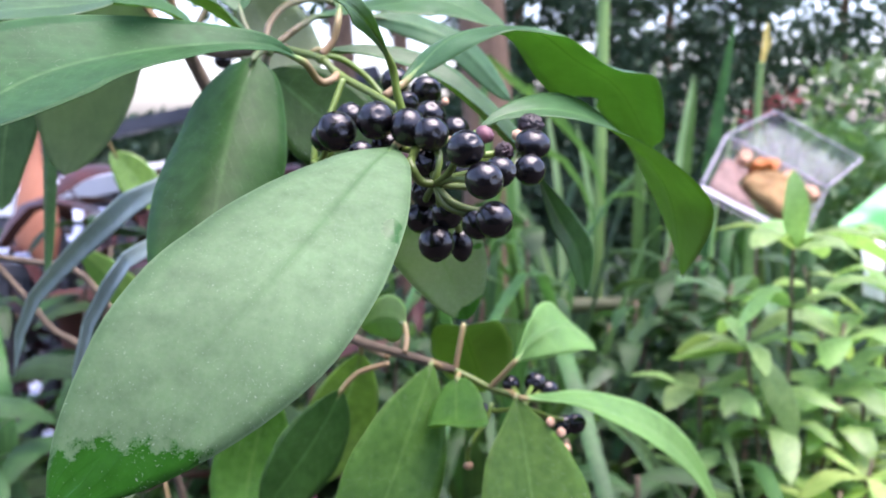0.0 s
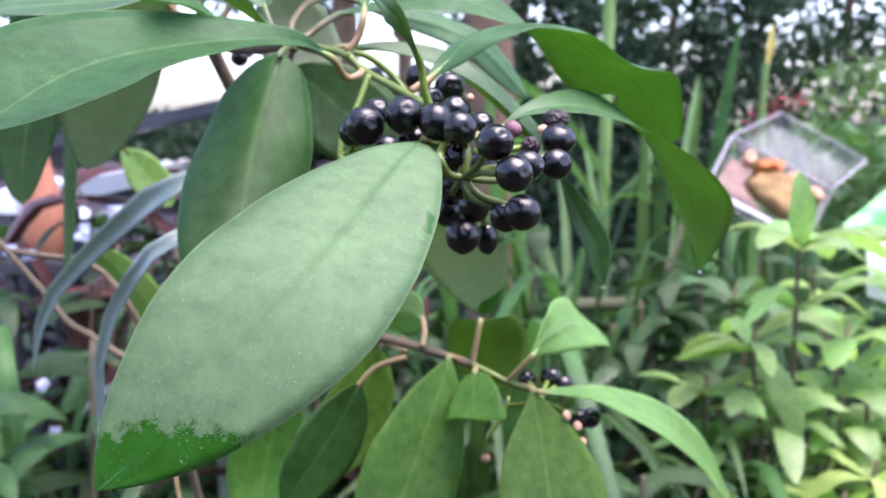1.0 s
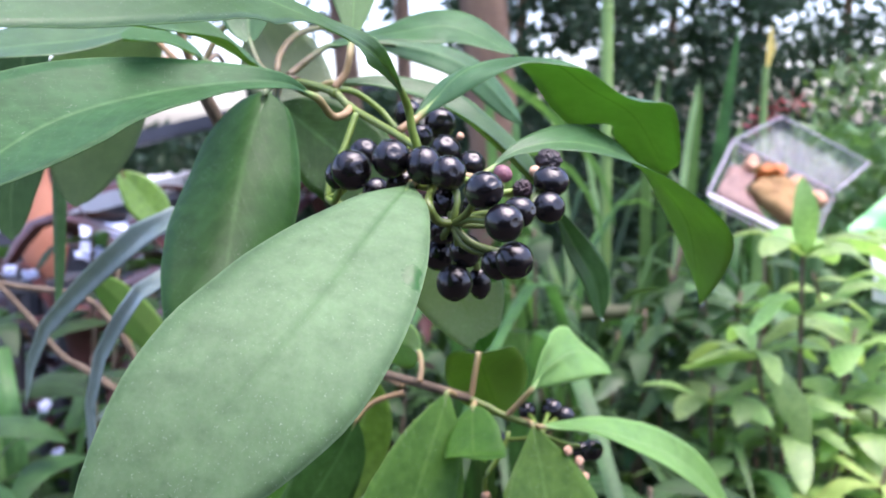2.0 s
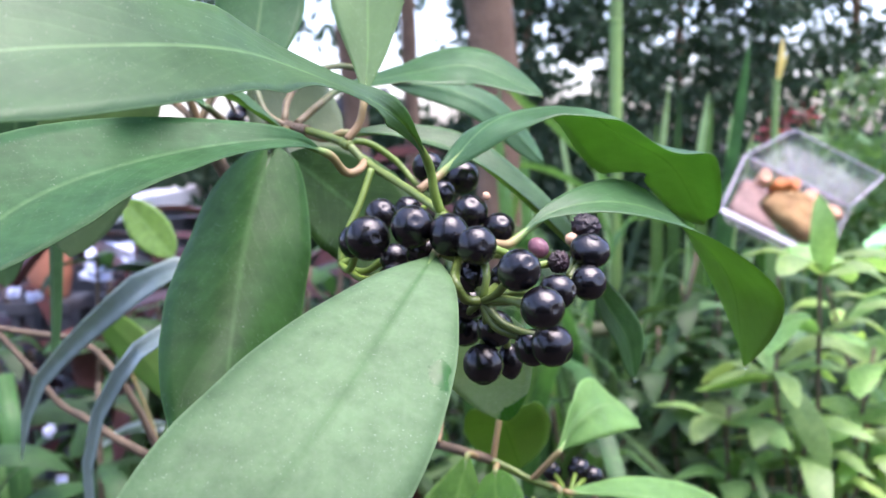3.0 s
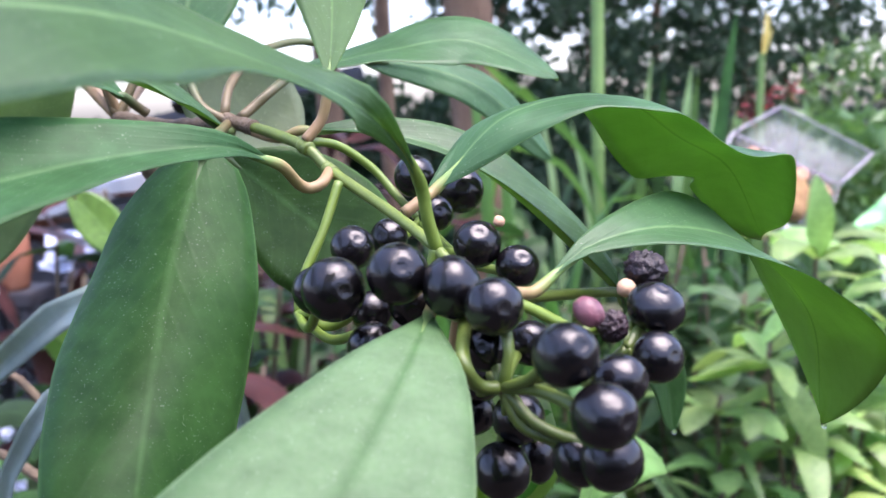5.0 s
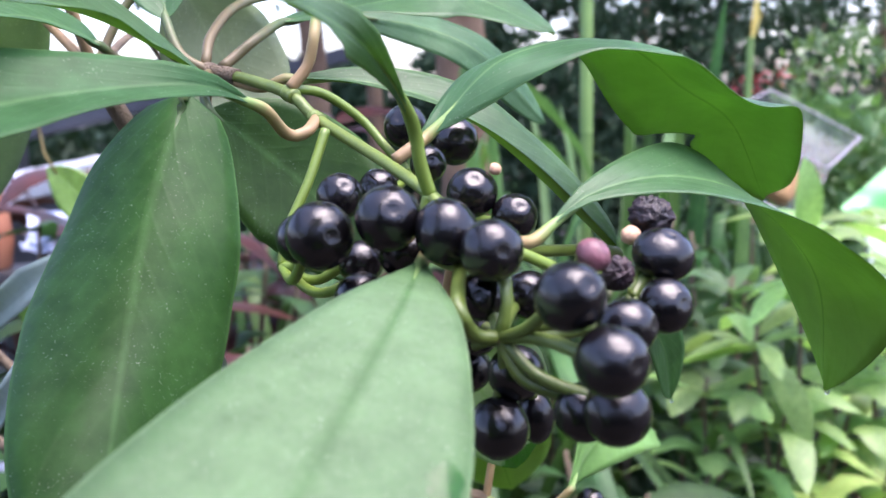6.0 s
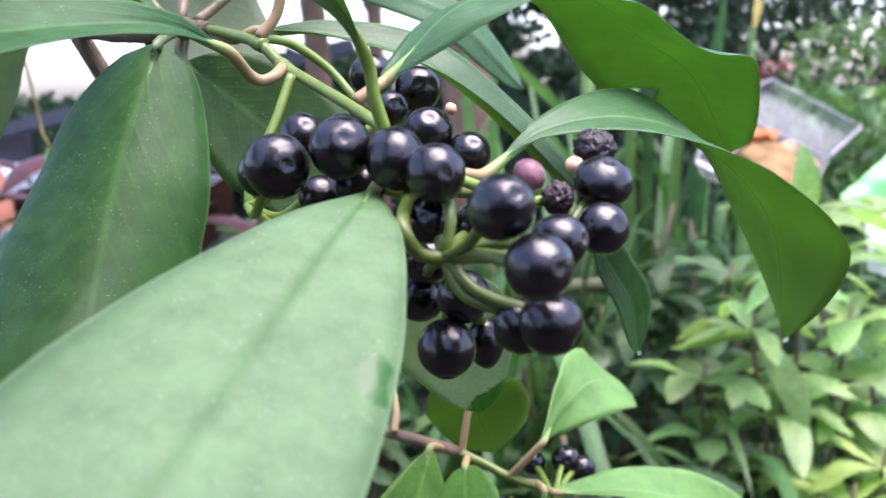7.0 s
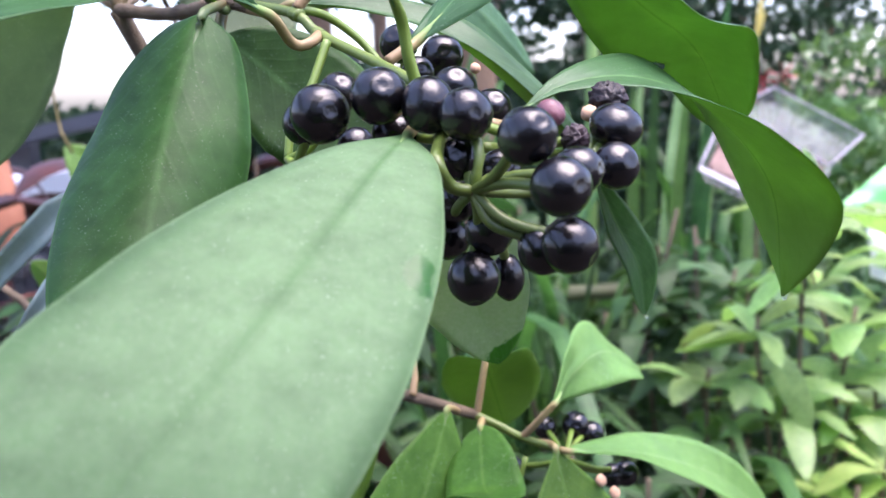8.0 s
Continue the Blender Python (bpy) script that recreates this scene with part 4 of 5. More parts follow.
ball("knot", KNOT, 0.0013, BARK, shrub, (0.2, -0.3, 1), rough=0.25, label="brown knot where the berry stalks meet", n=16, dimple=0.0)
END = (0.0175, 0.2275, 0.9888)
cluster("end cluster with dried berries", [KNOT, (0.0060, 0.2275, 0.9838), (0.0125, 0.2285, 0.9845), END], 0.0010, 0.0009, END, [
    ((0.0227, 0.2302, 0.9945), 0.0046, (0.15, -0.45, 0.9), (0, 0, 0.001), "r", 0.80),
    ((0.0215, 0.2243, 0.9882), 0.0040, (0.5, -0.9, 0.3), (0, 0, -0.001), "r"),
    ((0.0229, 0.2383, 0.9992), 0.0038, (0.1, -0.3, 0.95), (0, 0.001, 0.001), "s")], OLIVE_STALK)
SIDE = (0.0098, 0.2265, 0.9918)
cluster("short stalk with an unripe and a withered berry", [(-0.0050, 0.2385, 0.9965), (0.0000, 0.2375, 0.9950), (0.0043, 0.2350, 0.9936), SIDE], 0.0010, 0.0009, SIDE, [
    ((0.0152, 0.2267, 0.9926), 0.0027, (0.3, -1.0, 0.2), (0, 0, 0), "d"),
    ((0.0099, 0.2174, 0.9970), 0.00205, (0.55, -0.5, -0.5), (0, 0.001, 0), "p")])
ball("dry_calyx", (0.0192, 0.2356, 0.9966), 0.0017, CALYX, shrub, (0.1, -0.4, 0.9), rough=0.2, label="pale dry calyx", n=14)
ball("dry_calyx", (0.0006, 0.2560, 1.0055), 0.0012, CALYX, shrub, (0.5, -0.4, 0.7), rough=0.2, label="pale dry calyx", n=14)
# lower fruit
LOWK = (0.0315, 0.3420, 0.8900)
cluster("lower cluster of black berries", [(0.0275, 0.3390, 0.8948), (0.0300, 0.3410, 0.8920), LOWK], 0.0011, 0.0011, LOWK, [
    ((0.0283, 0.365, 0.8919), 0.0038, (0, -1, 0.3), (0, 0, 0.001), "r"),
    ((0.0384, 0.365, 0.8926), 0.0046, (0, -1, 0.3), (0, 0, 0.001), "r"),
    ((0.0437, 0.365, 0.8893), 0.0044, (0.4, -1, 0.3), (0, 0, 0.001), "r"),
    ((0.0151, 0.346, 0.8861), 0.0040, (-0.2, -1, 0.1), (0, 0, -0.001), "r"),
    ((0.051, 0.365, 0.8744), 0.0043, (0.4, -1, 0.1), (0, 0, -0.001), "r"),
    ((0.0555, 0.365, 0.875), 0.0044, (0.6, -1, 0), (0, 0, -0.001), "r")])
for k, (at, r) in enumerate((((0.0412, 0.335, 0.8859), 0.0020), ((0.0456, 0.336, 0.8814), 0.0020), ((0.0482, 0.338, 0.8744), 0.0018))):
    ball("dry_calyx", at, r, CALYX, shrub, (0.5, -1, 0.5), squash=0.55, rough=0.15, label="pale dry calyx", n=16, dimple=0.6)
rod("spent_fruit_stalk", [(0.0190, 0.3400, 0.8920), (0.0165, 0.3380, 0.8850), (0.0100, 0.3350, 0.8760), (0.0095, 0.3345, 0.8700)], 0.0009, 0.0011, LIME_STALK, shrub, "bare stalk of a fallen berry", n=10)
ball("dry_calyx", (0.0098, 0.3342, 0.8688), 0.0021, CALYX, shrub, (0, -0.3, -1), rough=0.2, label="dry calyx at a stalk's end", n=14)

rod("fruit_stalk", [(-0.0935, 0.3370, 1.0265), (-0.1060, 0.4200, 1.0420), (-0.1187, 0.4960, 1.0360)], 0.0013, 0.0010, BARK, shrub, "thin brown stalk behind the branch", n=16)
for at, r in (((-0.1187, 0.4983, 1.0330), 0.0049), ((-0.1150, 0.5030, 1.0375), 0.0043)):
    ball("berry", at, r, RIPE, shrub, (0.2, -1.0, -0.4), seed=3, dimple=0.19, n=30)

# drops hanging at two leaf tips
for p in ((0.0805, 0.2999, 0.9492), (0.0527, 0.3289, 0.9382)):
    ball("water_drop", (p[0], p[1] - 0.0003, p[2] - 0.0004), 0.0006, WATER, shrub, (0, 0, -1), squash=1.2, dimple=0.0, label="clear drop of water", n=14)

# ---- strap leaves beside the shrub ----
clump = thing("strap_plant", (-0.10, 0.52, 0.0), "strap-leaved plant with arching shiny grey-green blades", "plant")
for mid, half, word in (([(-0.09, 0.40, 0.955), (-0.1101, 0.3570, 0.9737), (-0.1392, 0.3800, 0.9589), (-0.1773, 0.4100, 0.9309), (-0.1999, 0.4250, 0.9078), (-0.2110, 0.4325, 0.8755)], 0.0088, "arching grey-green blade"),
                        ([(-0.095, 0.40, 0.95), (-0.1143, 0.3430, 0.9509), (-0.1313, 0.3550, 0.9367), (-0.1451, 0.3650, 0.9184), (-0.1530, 0.3700, 0.8954), (-0.154, 0.372, 0.85)], 0.0066, "bent grey-green blade")):
    SEED[0] += 1
    path = [(-0.10, 0.52, 0.0), (-0.095, 0.50, 0.5), (-0.09, 0.46, 0.85)] + mid
    v, f, uvs, idx = leaf_shape(path, [(0, (0.5, 0.4, 0.0)), (0.6, (0.15, 0.55, 0.33)), (0.8, (-0.3, 0.5, 0.33)), (1, (-0.9, 0.1, 0.2))], half, fold=0.35, nu=50, nv=3, power=(0.25, 0.4), seed=SEED[0])
    place("blade", v, f, [BLADE_BLUE, BLADE_BLUE], clump, word, uvs, idx)

sword = thing("strap_plant", (-0.34, 1.30, 0.0), "strap-leaved plant with one pale bluish arching blade", "plant")
for path, half, mat in (([(-0.34, 1.30, 0.0), (-0.33, 1.28, 0.35), (-0.345, 1.25, 0.60), (-0.401, 1.22, 0.6315), (-0.440, 1.22, 0.6385), (-0.475, 1.22, 0.6255), (-0.498, 1.22, 0.6093), (-0.517, 1.21, 0.579)], 0.0165, BLADE_BLUE),
                        ([(-0.34, 1.30, 0.0), (-0.36, 1.30, 0.35), (-0.42, 1.29, 0.58), (-0.52, 1.28, 0.66), (-0.60, 1.27, 0.63)], 0.012, BLADE)):
    v, f, uvs, idx = leaf_shape(path, [(0, (0.5, 0.4, 0.0)), (0.6, (0.3, 0.75, 0.4)), (1, (-0.2, 0.75, 0.5))], half, fold=0.3, nu=40, nv=3, power=(0.25, 0.4), seed=91)
    place("blade", v, f, [mat, mat], sword, "pale bluish blade" if mat is BLADE_BLUE else "", uvs, idx)

# ---- plants behind ----
rng = np.random.RandomState(5)


def blade_clump(name, at, label, count, reach, height, half, mat=BLADE, spread=(0, 2 * math.pi), seed=0, lean=0.35, group=""):
    """A clump of long arching strap leaves."""
    r = np.random.RandomState(seed)
    c = thing(name, at, label, "plant", group)
    for k in range(count):
        a = spread[0] + (spread[1] - spread[0]) * r.rand()
        h, d = height * (0.55 + 0.6 * r.rand()), reach * (0.3 + 0.9 * r.rand())
        if at[0] + math.cos(a) * d * 1.25 > 0.45 and at[1] + math.sin(a) * d * 1.25 < 1.95:
            a = math.pi - a
        u = np.array((math.cos(a), math.sin(a), 0))
        b = np.array(at) + u * 0.03 + np.array((r.randn() * 0.04, r.randn() * 0.04, 0))
        droop = r.rand() * 1.15
        mid = [b, b + u * d * 0.15 + (0, 0, h * 0.5), b + u * d * 0.45 + (0, 0, h * 0.92), b + u * d * 0.85 + (0, 0, h * (1.0 - 0.25 * droop)), b + u * d * 1.25 + (0, 0, h * (0.95 - 0.6 * droop))]
        side = np.array((-math.sin(a), math.cos(a), 0)) + r.randn(3) * 0.25
        v, f, uvs = simple_leaf(mid, side, half * (0.7 + 0.6 * r.rand()), n=14, fold=0.3, power=(0.25, 0.6))
        place("blade", v, f, BLADE_LIGHT if r.rand() < 0.18 else mat, c, uvs=uvs)
    return c


CLUMP = "strap-leaved clumps behind the shrub"
for k, (x, y, n, reach, h, half) in enumerate(((0.30, 1.75, 15, 0.62, 0.76, 0.013), (0.05, 1.55, 24, 0.55, 0.80, 0.013), (0.62, 2.05, 12, 0.40, 0.86, 0.014), (0.18, 2.2, 13, 0.75, 0.92, 0.014),
                                             (0.42, 1.45, 16, 0.50, 0.52, 0.013), (-0.30, 1.6, 18, 0.5, 0.75, 0.015), (-0.55, 1.1, 22, 0.4, 0.72, 0.012), (0.95, 2.5, 16, 0.3, 0.95, 0.018))):
    blade_clump("strap_plant", (x, y, 0), "dark green clump of long arching strap leaves in the bed", n, reach, h, half, seed=31 + k, group=CLUMP)


tall = thing("strap_plant", (0.48, 1.9, 0.0), "clump of tall upright strap leaves beside the cane", "plant", CLUMP)
for k, (x, y, tx, tz, half) in enumerate(((0.44, 1.92, 0.452, 1.10, 0.017), (0.47, 1.90, 0.512, 1.09, 0.019), (0.49, 1.84, 0.566, 1.20, 0.020), (0.52, 1.88, 0.552, 1.03, 0.017), (0.50, 1.95, 0.60, 1.00, 0.016), (0.42, 1.90, 0.40, 1.04, 0.017))):
    mid = [(x, y, 0.0), (x + (tx - x) * 0.25, y - 0.01, tz * 0.4), (x + (tx - x) * 0.6, y - 0.02, tz * 0.75), (tx, y - 0.04, tz)]
    v, f, uvs = simple_leaf(mid, (0.95, (-0.3, 0.25, -0.5, 0.3, 0.1, -0.2)[k], 0.0), half, n=16, fold=0.3, power=(0.2, 0.5))
    place("blade", v, f, BLADE_LIGHT if k in (1, 3, 5) else BLADE, tall, uvs=uvs)


pale = thing("strap_plant", (0.56, 2.25, 0.0), "clump of pale upright strap leaves before the hedge", "plant", CLUMP)
for k, (bx, tx, tz, half) in enumerate(((0.47, 0.509, 1.14, 0.014), (0.55, 0.601, 1.115, 0.022), (0.66, 0.657, 1.06, 0.018), (0.33, 0.246, 1.055, 0.014), (0.42, 0.321, 1.005, 0.012), (0.62, 0.71, 1.02, 0.015))):
    mid = [(bx, 2.25, 0.0), (bx + (tx - bx) * 0.2, 2.24, tz * 0.4), (bx + (tx - bx) * 0.55, 2.23, tz * 0.78), (tx, 2.21, tz)]
    v, f, uvs = simple_leaf(mid, (0.9, (-0.3, 0.2, -0.4, 0.3, 0.2, -0.2)[k], 0.1), half, n=16, fold=0.35, power=(0.2, 0.45))
    place("blade", v, f, BLADE_PALE, pale, uvs=uvs)


arch = thing("strap_plant", (0.16, 1.9, 0.0), "clump of light green strap leaves arching before the trunk", "plant", CLUMP)
for tops, half in (([(0.087, 1.9, 1.1), (0.148, 1.9, 1.079), (0.209, 1.9, 1.035), (0.273, 1.9, 0.979), (0.31, 1.9, 0.893)], 0.016),
                   ([(0.141, 1.85, 1.045), (0.21, 1.85, 1.022), (0.274, 1.85, 0.959), (0.318, 1.85, 0.89), (0.338, 1.85, 0.799)], 0.014),
                   ([(0.338, 1.8, 0.551), (0.384, 1.8, 0.689), (0.409, 1.8, 0.768), (0.439, 1.8, 0.792), (0.471, 1.8, 0.787)], 0.012),
                   ([(0.099, 1.75, 0.924), (0.163, 1.75, 0.954), (0.226, 1.75, 0.931), (0.279, 1.75, 0.856), (0.3, 1.75, 0.769)], 0.013),
                   ([(0.253, 1.8, 0.617), (0.276, 1.8, 0.751), (0.32, 1.8, 0.839), (0.374, 1.8, 0.86), (0.418, 1.8, 0.836)], 0.012)):
    foot = np.array((0.16, 1.9, 0.0)) + (np.array(tops[0]) - (0.16, 1.9, 0.0)) * (0.3, 0.3, 0.0)
    mid = [foot, foot + (np.array(tops[0]) - foot) * (0.35, 0.5, 0.55), *tops]
    v, f, uvs = simple_leaf(mid, (0.5, -0.5, 0.6), half, n=22, fold=0.3, power=(0.2, 0.5))
    place("blade", v, f, BLADE_LIGHT, arch, uvs=uvs)


def bushy(name, at, label, stems, leaves, length, half, mat, bark, height, spread, seed, power=(0.7, 0.7), zmin=0.25):
    """A leafy shrub: a few stems from the ground with whorls of leaves."""
    r = np.random.RandomState(seed)
    c = thing(name, at, label, "shrub")
    tips = []
    for k in range(stems):
        a = 2 * math.pi * (k + r.rand()) / stems
        b = np.array(at) + np.array((math.cos(a), math.sin(a), 0)) * 0.04
        e = np.array(at) + np.array((math.cos(a) * spread * r.rand() ** 0.5, math.sin(a) * spread * r.rand() ** 0.5, height * (0.7 + 0.35 * r.rand())))
        m = (b + e) / 2 + r.randn(3) * 0.03
        rod("stem", [b, m, e], 0.008, 0.003, bark, c, n=12, sides=7, knots=0.2, seed=seed + k)
        tips.append((b, m, e))
    for k in range(leaves):
        b, m, e = tips[k % stems]
        u = zmin + (1 - zmin) * r.rand() ** 0.7
        p = (1 - u) ** 2 * b + 2 * u * (1 - u) * m + u * u * e
        p = p * 0.5 + (b + (e - b) * u) * 0.5
        a = 2 * math.pi * r.rand()
        d = np.array((math.cos(a), math.sin(a), 0.35 - 0.5 * r.rand()))
        ln = length * (0.65 + 0.6 * r.rand())
        sag = 0.1 + 0.45 * r.rand()
        mid = [p, p + d * ln * 0.3 + (0, 0, ln * 0.06), p + d * ln * 0.7, p + d * ln - (0, 0, ln * sag)]
        v, f, uvs = simple_leaf(mid, np.array((-math.sin(a), math.cos(a), 0.0)) + r.randn(3) * 0.3, half * (0.7 + 0.5 * r.rand()), n=8, fold=0.2, power=power)
        place("leaf", v, f, mat, c, uvs=uvs)
    return c


def whorled(at, label, nodes, length, half, mat, seed, per=7):
    """A shrub whose stems carry whorls of oblong leaves at the given nodes."""
    r = np.random.RandomState(seed)
    c = thing("leafy_shrub", at, label, "shrub", "light green shrubs by the litter")
    for k, p in enumerate(nodes):
        p, b = np.array(p), np.array(at) + r.randn(3) * (0.03, 0.03, 0)
        rod("stem", [b, b + (p - b) * (0.5, 0.5, 0.55) + r.randn(3) * 0.015, p, p + (0.004, 0, 0.03)], 0.006, 0.0028, BARK, c, n=16, sides=8, knots=0.2, seed=seed + k)
        for lift, n, size in ((0.0, per, 1.0), (-0.085, per - 2, 0.95)):
            turn = r.rand() * 6
            for j in range(n):
                a = turn + 2 * math.pi * (j + 0.4 * r.rand()) / n
                u = np.array((math.cos(a), math.sin(a), 0))
                ln = length * size * (0.75 + 0.45 * r.rand())
                q = b + (p - b) * (1 + lift / max(0.2, p[2])) if lift else p
                rise, sag = 0.12 + 0.22 * r.rand(), 0.1 + 0.3 * r.rand()
                mid = [q, q + u * ln * 0.15 + (0, 0, ln * rise * 0.4), q + u * ln * 0.55 + (0, 0, ln * rise), q + u * ln + (0, 0, ln * (rise - sag))]
                v, f, uvs = simple_leaf(mid, np.array((-math.sin(a), math.cos(a), 0)) + r.randn(3) * 0.2, half * (0.75 + 0.45 * r.rand()), n=9, fold=0.22, power=(0.9, 0.75))
                place("leaf", v, f, mat, c, uvs=uvs)
    return c


whorled((0.41, 1.53, 0.0), "shaded green shrub with oblong leaves below the canes", [(0.482, 1.5, 0.7), (0.4, 1.48, 0.651), (0.337, 1.46, 0.576), (0.44, 1.5, 0.56)], 0.125, 0.021, SHRUB_SHADE, 197, 6)
whorled((0.52, 1.14, 0.0), "low light green shrub with oblong leaves by the path", [(0.54, 1.18, 0.47), (0.46, 1.15, 0.44), (0.60, 1.22, 0.50), (0.50, 1.10, 0.40), (0.58, 1.12, 0.38)], 0.115, 0.019, SHRUB_SUNLIT, 191, 6)
near = whorled((0.50, 1.36, 0.0), "light green shrub with whorled oblong leaves on brown stems",
               [(0.484, 1.24, 0.825), (0.443, 1.29, 0.672), (0.49, 1.30, 0.54), (0.603, 1.34, 0.67), (0.59, 1.32, 0.53), (0.392, 1.34, 0.585), (0.53, 1.28, 0.44), (0.40, 1.30, 0.46)], 0.125, 0.0205, SHRUB_MID, 171, 6)
for mid, side in (([(0.484, 1.22, 0.83), (0.470, 1.20, 0.86), (0.459, 1.18, 0.902), (0.4546, 1.18, 0.9387)], (1, 0.2, 0)), ([(0.484, 1.22, 0.83), (0.50, 1.2, 0.845), (0.55, 1.19, 0.84), (0.60, 1.19, 0.81)], (0, -1, 0.5)),
                  ([(0.443, 1.27, 0.675), (0.40, 1.25, 0.685), (0.36, 1.24, 0.68), (0.315, 1.235, 0.672)], (0, -0.8, 0.6)), ([(0.443, 1.27, 0.67), (0.455, 1.24, 0.655), (0.475, 1.22, 0.61), (0.49, 1.21, 0.56)], (0.9, -0.1, 0.4))):
    v, f, uvs = simple_leaf(mid, side, 0.019, n=12, fold=0.2, power=(0.8, 0.7))
    place("leaf", v, f, SHRUB_MID, near, uvs=uvs)
whorled((0.74, 1.45, 0.0), "light green shrub with oblong leaves in the sun", [(0.70, 1.36, 0.74), (0.80, 1.36, 0.48), (0.74, 1.50, 0.80), (0.63, 1.42, 0.48), (0.71, 1.40, 0.40), (0.80, 1.52, 0.60), (0.66, 1.38, 0.58)], 0.120, 0.020, SHRUB_MID, 181, 6)
bushy("leafy_shrub", (0.92, 1.75, 0.0), "light green shrub with oblong leaves beside the litter", 6, 80, 0.12, 0.019, SHRUB_SUNLIT, BARK, 0.72, 0.26, 72)
# Two dark shrubs added to fill the shaded gaps between the blades.
bushy("leafy_shrub", (0.33, 1.64, 0.0), "dark leafy shrub added as shade under the strap leaves", 6, 110, 0.10, 0.017, SHADE_LEAF, BARK, 0.80, 0.22, 80)
bushy("leafy_shrub", (0.56, 1.80, 0.0), "dark leafy shrub added as shade by the canes", 5, 90, 0.10, 0.017, SHADE_LEAF, BARK, 0.76, 0.18, 81)
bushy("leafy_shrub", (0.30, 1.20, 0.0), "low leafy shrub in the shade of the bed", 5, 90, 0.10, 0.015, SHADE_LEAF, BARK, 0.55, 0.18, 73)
bushy("maroon_shrub", (-0.62, 1.75, 0.0), "shrub with dark maroon strap leaves", 5, 120, 0.22, 0.024, MAROON, BARK, 0.96, 0.34, 74, (0.5, 0.7))
bushy("maroon_shrub", (-0.26, 1.26, 0.0), "dark maroon shrub close behind the branch", 4, 46, 0.16, 0.026, MAROON, BARK, 0.94, 0.13, 83, (0.5, 0.7))
bushy("maroon_shrub", (-0.25, 2.0, 0.0), "smaller shrub with dark maroon leaves", 4, 70, 0.20, 0.022, MAROON, BARK, 0.95, 0.28, 75, (0.5, 0.7))
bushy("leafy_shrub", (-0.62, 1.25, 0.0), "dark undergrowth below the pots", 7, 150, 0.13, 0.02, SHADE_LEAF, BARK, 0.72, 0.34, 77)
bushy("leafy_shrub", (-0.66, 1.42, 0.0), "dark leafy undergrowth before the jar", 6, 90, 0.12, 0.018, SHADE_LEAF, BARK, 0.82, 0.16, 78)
bushy("leafy_shrub", (-0.20, 1.42, 0.0), "dark mossy-leaved shrub filling the shaded gap between the strap plants", 6, 130, 0.09, 0.016, SHADE_LEAF, BARK, 0.84, 0.20, 79)
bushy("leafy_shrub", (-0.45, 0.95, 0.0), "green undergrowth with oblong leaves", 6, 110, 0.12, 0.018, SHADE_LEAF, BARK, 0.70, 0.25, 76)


def fern(at, label, seed, fronds=9, size=0.5, arc=(0.0, 6.283)):
    """A fern: arching fronds, each with its paired leaflets joined to the rib."""
    r = np.random.RandomState(seed)
    c = thing("fern", at, label, "fern", "ferns at the edge of the bed")
    for k in range(fronds):
        a = arc[0] + (arc[1] - arc[0]) * (k + 0.7 * r.rand()) / fronds
        u = np.array((math.cos(a), math.sin(a), 0))
        w = np.array((-math.sin(a), math.cos(a), 0))
        b, ln = np.array(at), size * (0.8 + 0.4 * r.rand())
        q, t = spline([b, b + u * ln * 0.3 + (0, 0, ln * 0.75), b + u * ln * 0.7 + (0, 0, ln * 0.98), b + u * ln * 1.1 + (0, 0, ln * 0.86)], 26)
        verts, faces, uvs = [], [], []
        tv, tf = tube(q[::5], 0.002, 0.0008, n=10, sides=5)
        verts += list(tv)
        faces += tf
        uvs += [(0.5, 0.5)] * len(tv)
        for i in range(6, 27):
            for sg in (1, -1):
                lw = ln * 0.26 * math.sin(math.pi * min(1.0, (i - 3) / 24)) + 0.01
                d = w * sg * 0.95 + t[i] * 0.35 - np.array((0, 0, 0.18))
                v, f, uv = simple_leaf([q[i], q[i] + d * lw * 0.5, q[i] + d * lw], t[i], 0.0075, n=4, fold=0.1)
                faces += [tuple(x + len(verts) for x in face) for face in f]
                verts += list(v)
                uvs += uv
        place("frond", verts, faces, FERN_LEAF, c, uvs=uvs)


fern((0.84, 1.60, 0.0), "bright yellow-green fern with feathery fronds", 3, 9, 0.52, (-2.0, 1.2))
fern((0.80, 1.48, 0.0), "low yellow-green fern below the shrub", 4, 8, 0.36, (-2.1, 1.0))

# ---- canes, trunks ----


def cane(name, x, y, r, h, mat, label, lean=(0.0, 0.0), joints=7):
    c = thing(name, (x, y, 0), label, "cane")
    for k in range(joints):
        z0, z1 = h * k / joints, h * (k + 1) / joints
        p0 = np.array((x + lean[0] * z0, y + lean[1] * z0, z0))
        p1 = np.array((x + lean[0] * z1, y + lean[1] * z1, z1))
        d = (p1 - p0) / np.linalg.norm(p1 - p0)
        v, f = tube([p0, p0 + d * 0.006, p1 - d * 0.006, p1], r, r * 0.97, n=9, sides=12)
        place("joint", v, f, mat, c)
        v, f = tube([p1 - d * 0.004, p1 + d * 0.004], r * 1.04, r * 1.04, n=2, sides=12)
        place("ring", v, f, mat, c)


cane("bamboo_cane", 0.345, 2.0, 0.0135, 2.2, CANE, "upright green cane standing in the bed")
cane("bamboo_cane", 0.70, 2.1, 0.008, 1.13, CANE, "thin green cane with a yellow tip", (0.02, 0.0), 5)
tip = thing("yellow_shoot", (0.7226, 2.1, 1.13), "yellowing sheath at the tip of the thin cane", "shoot")
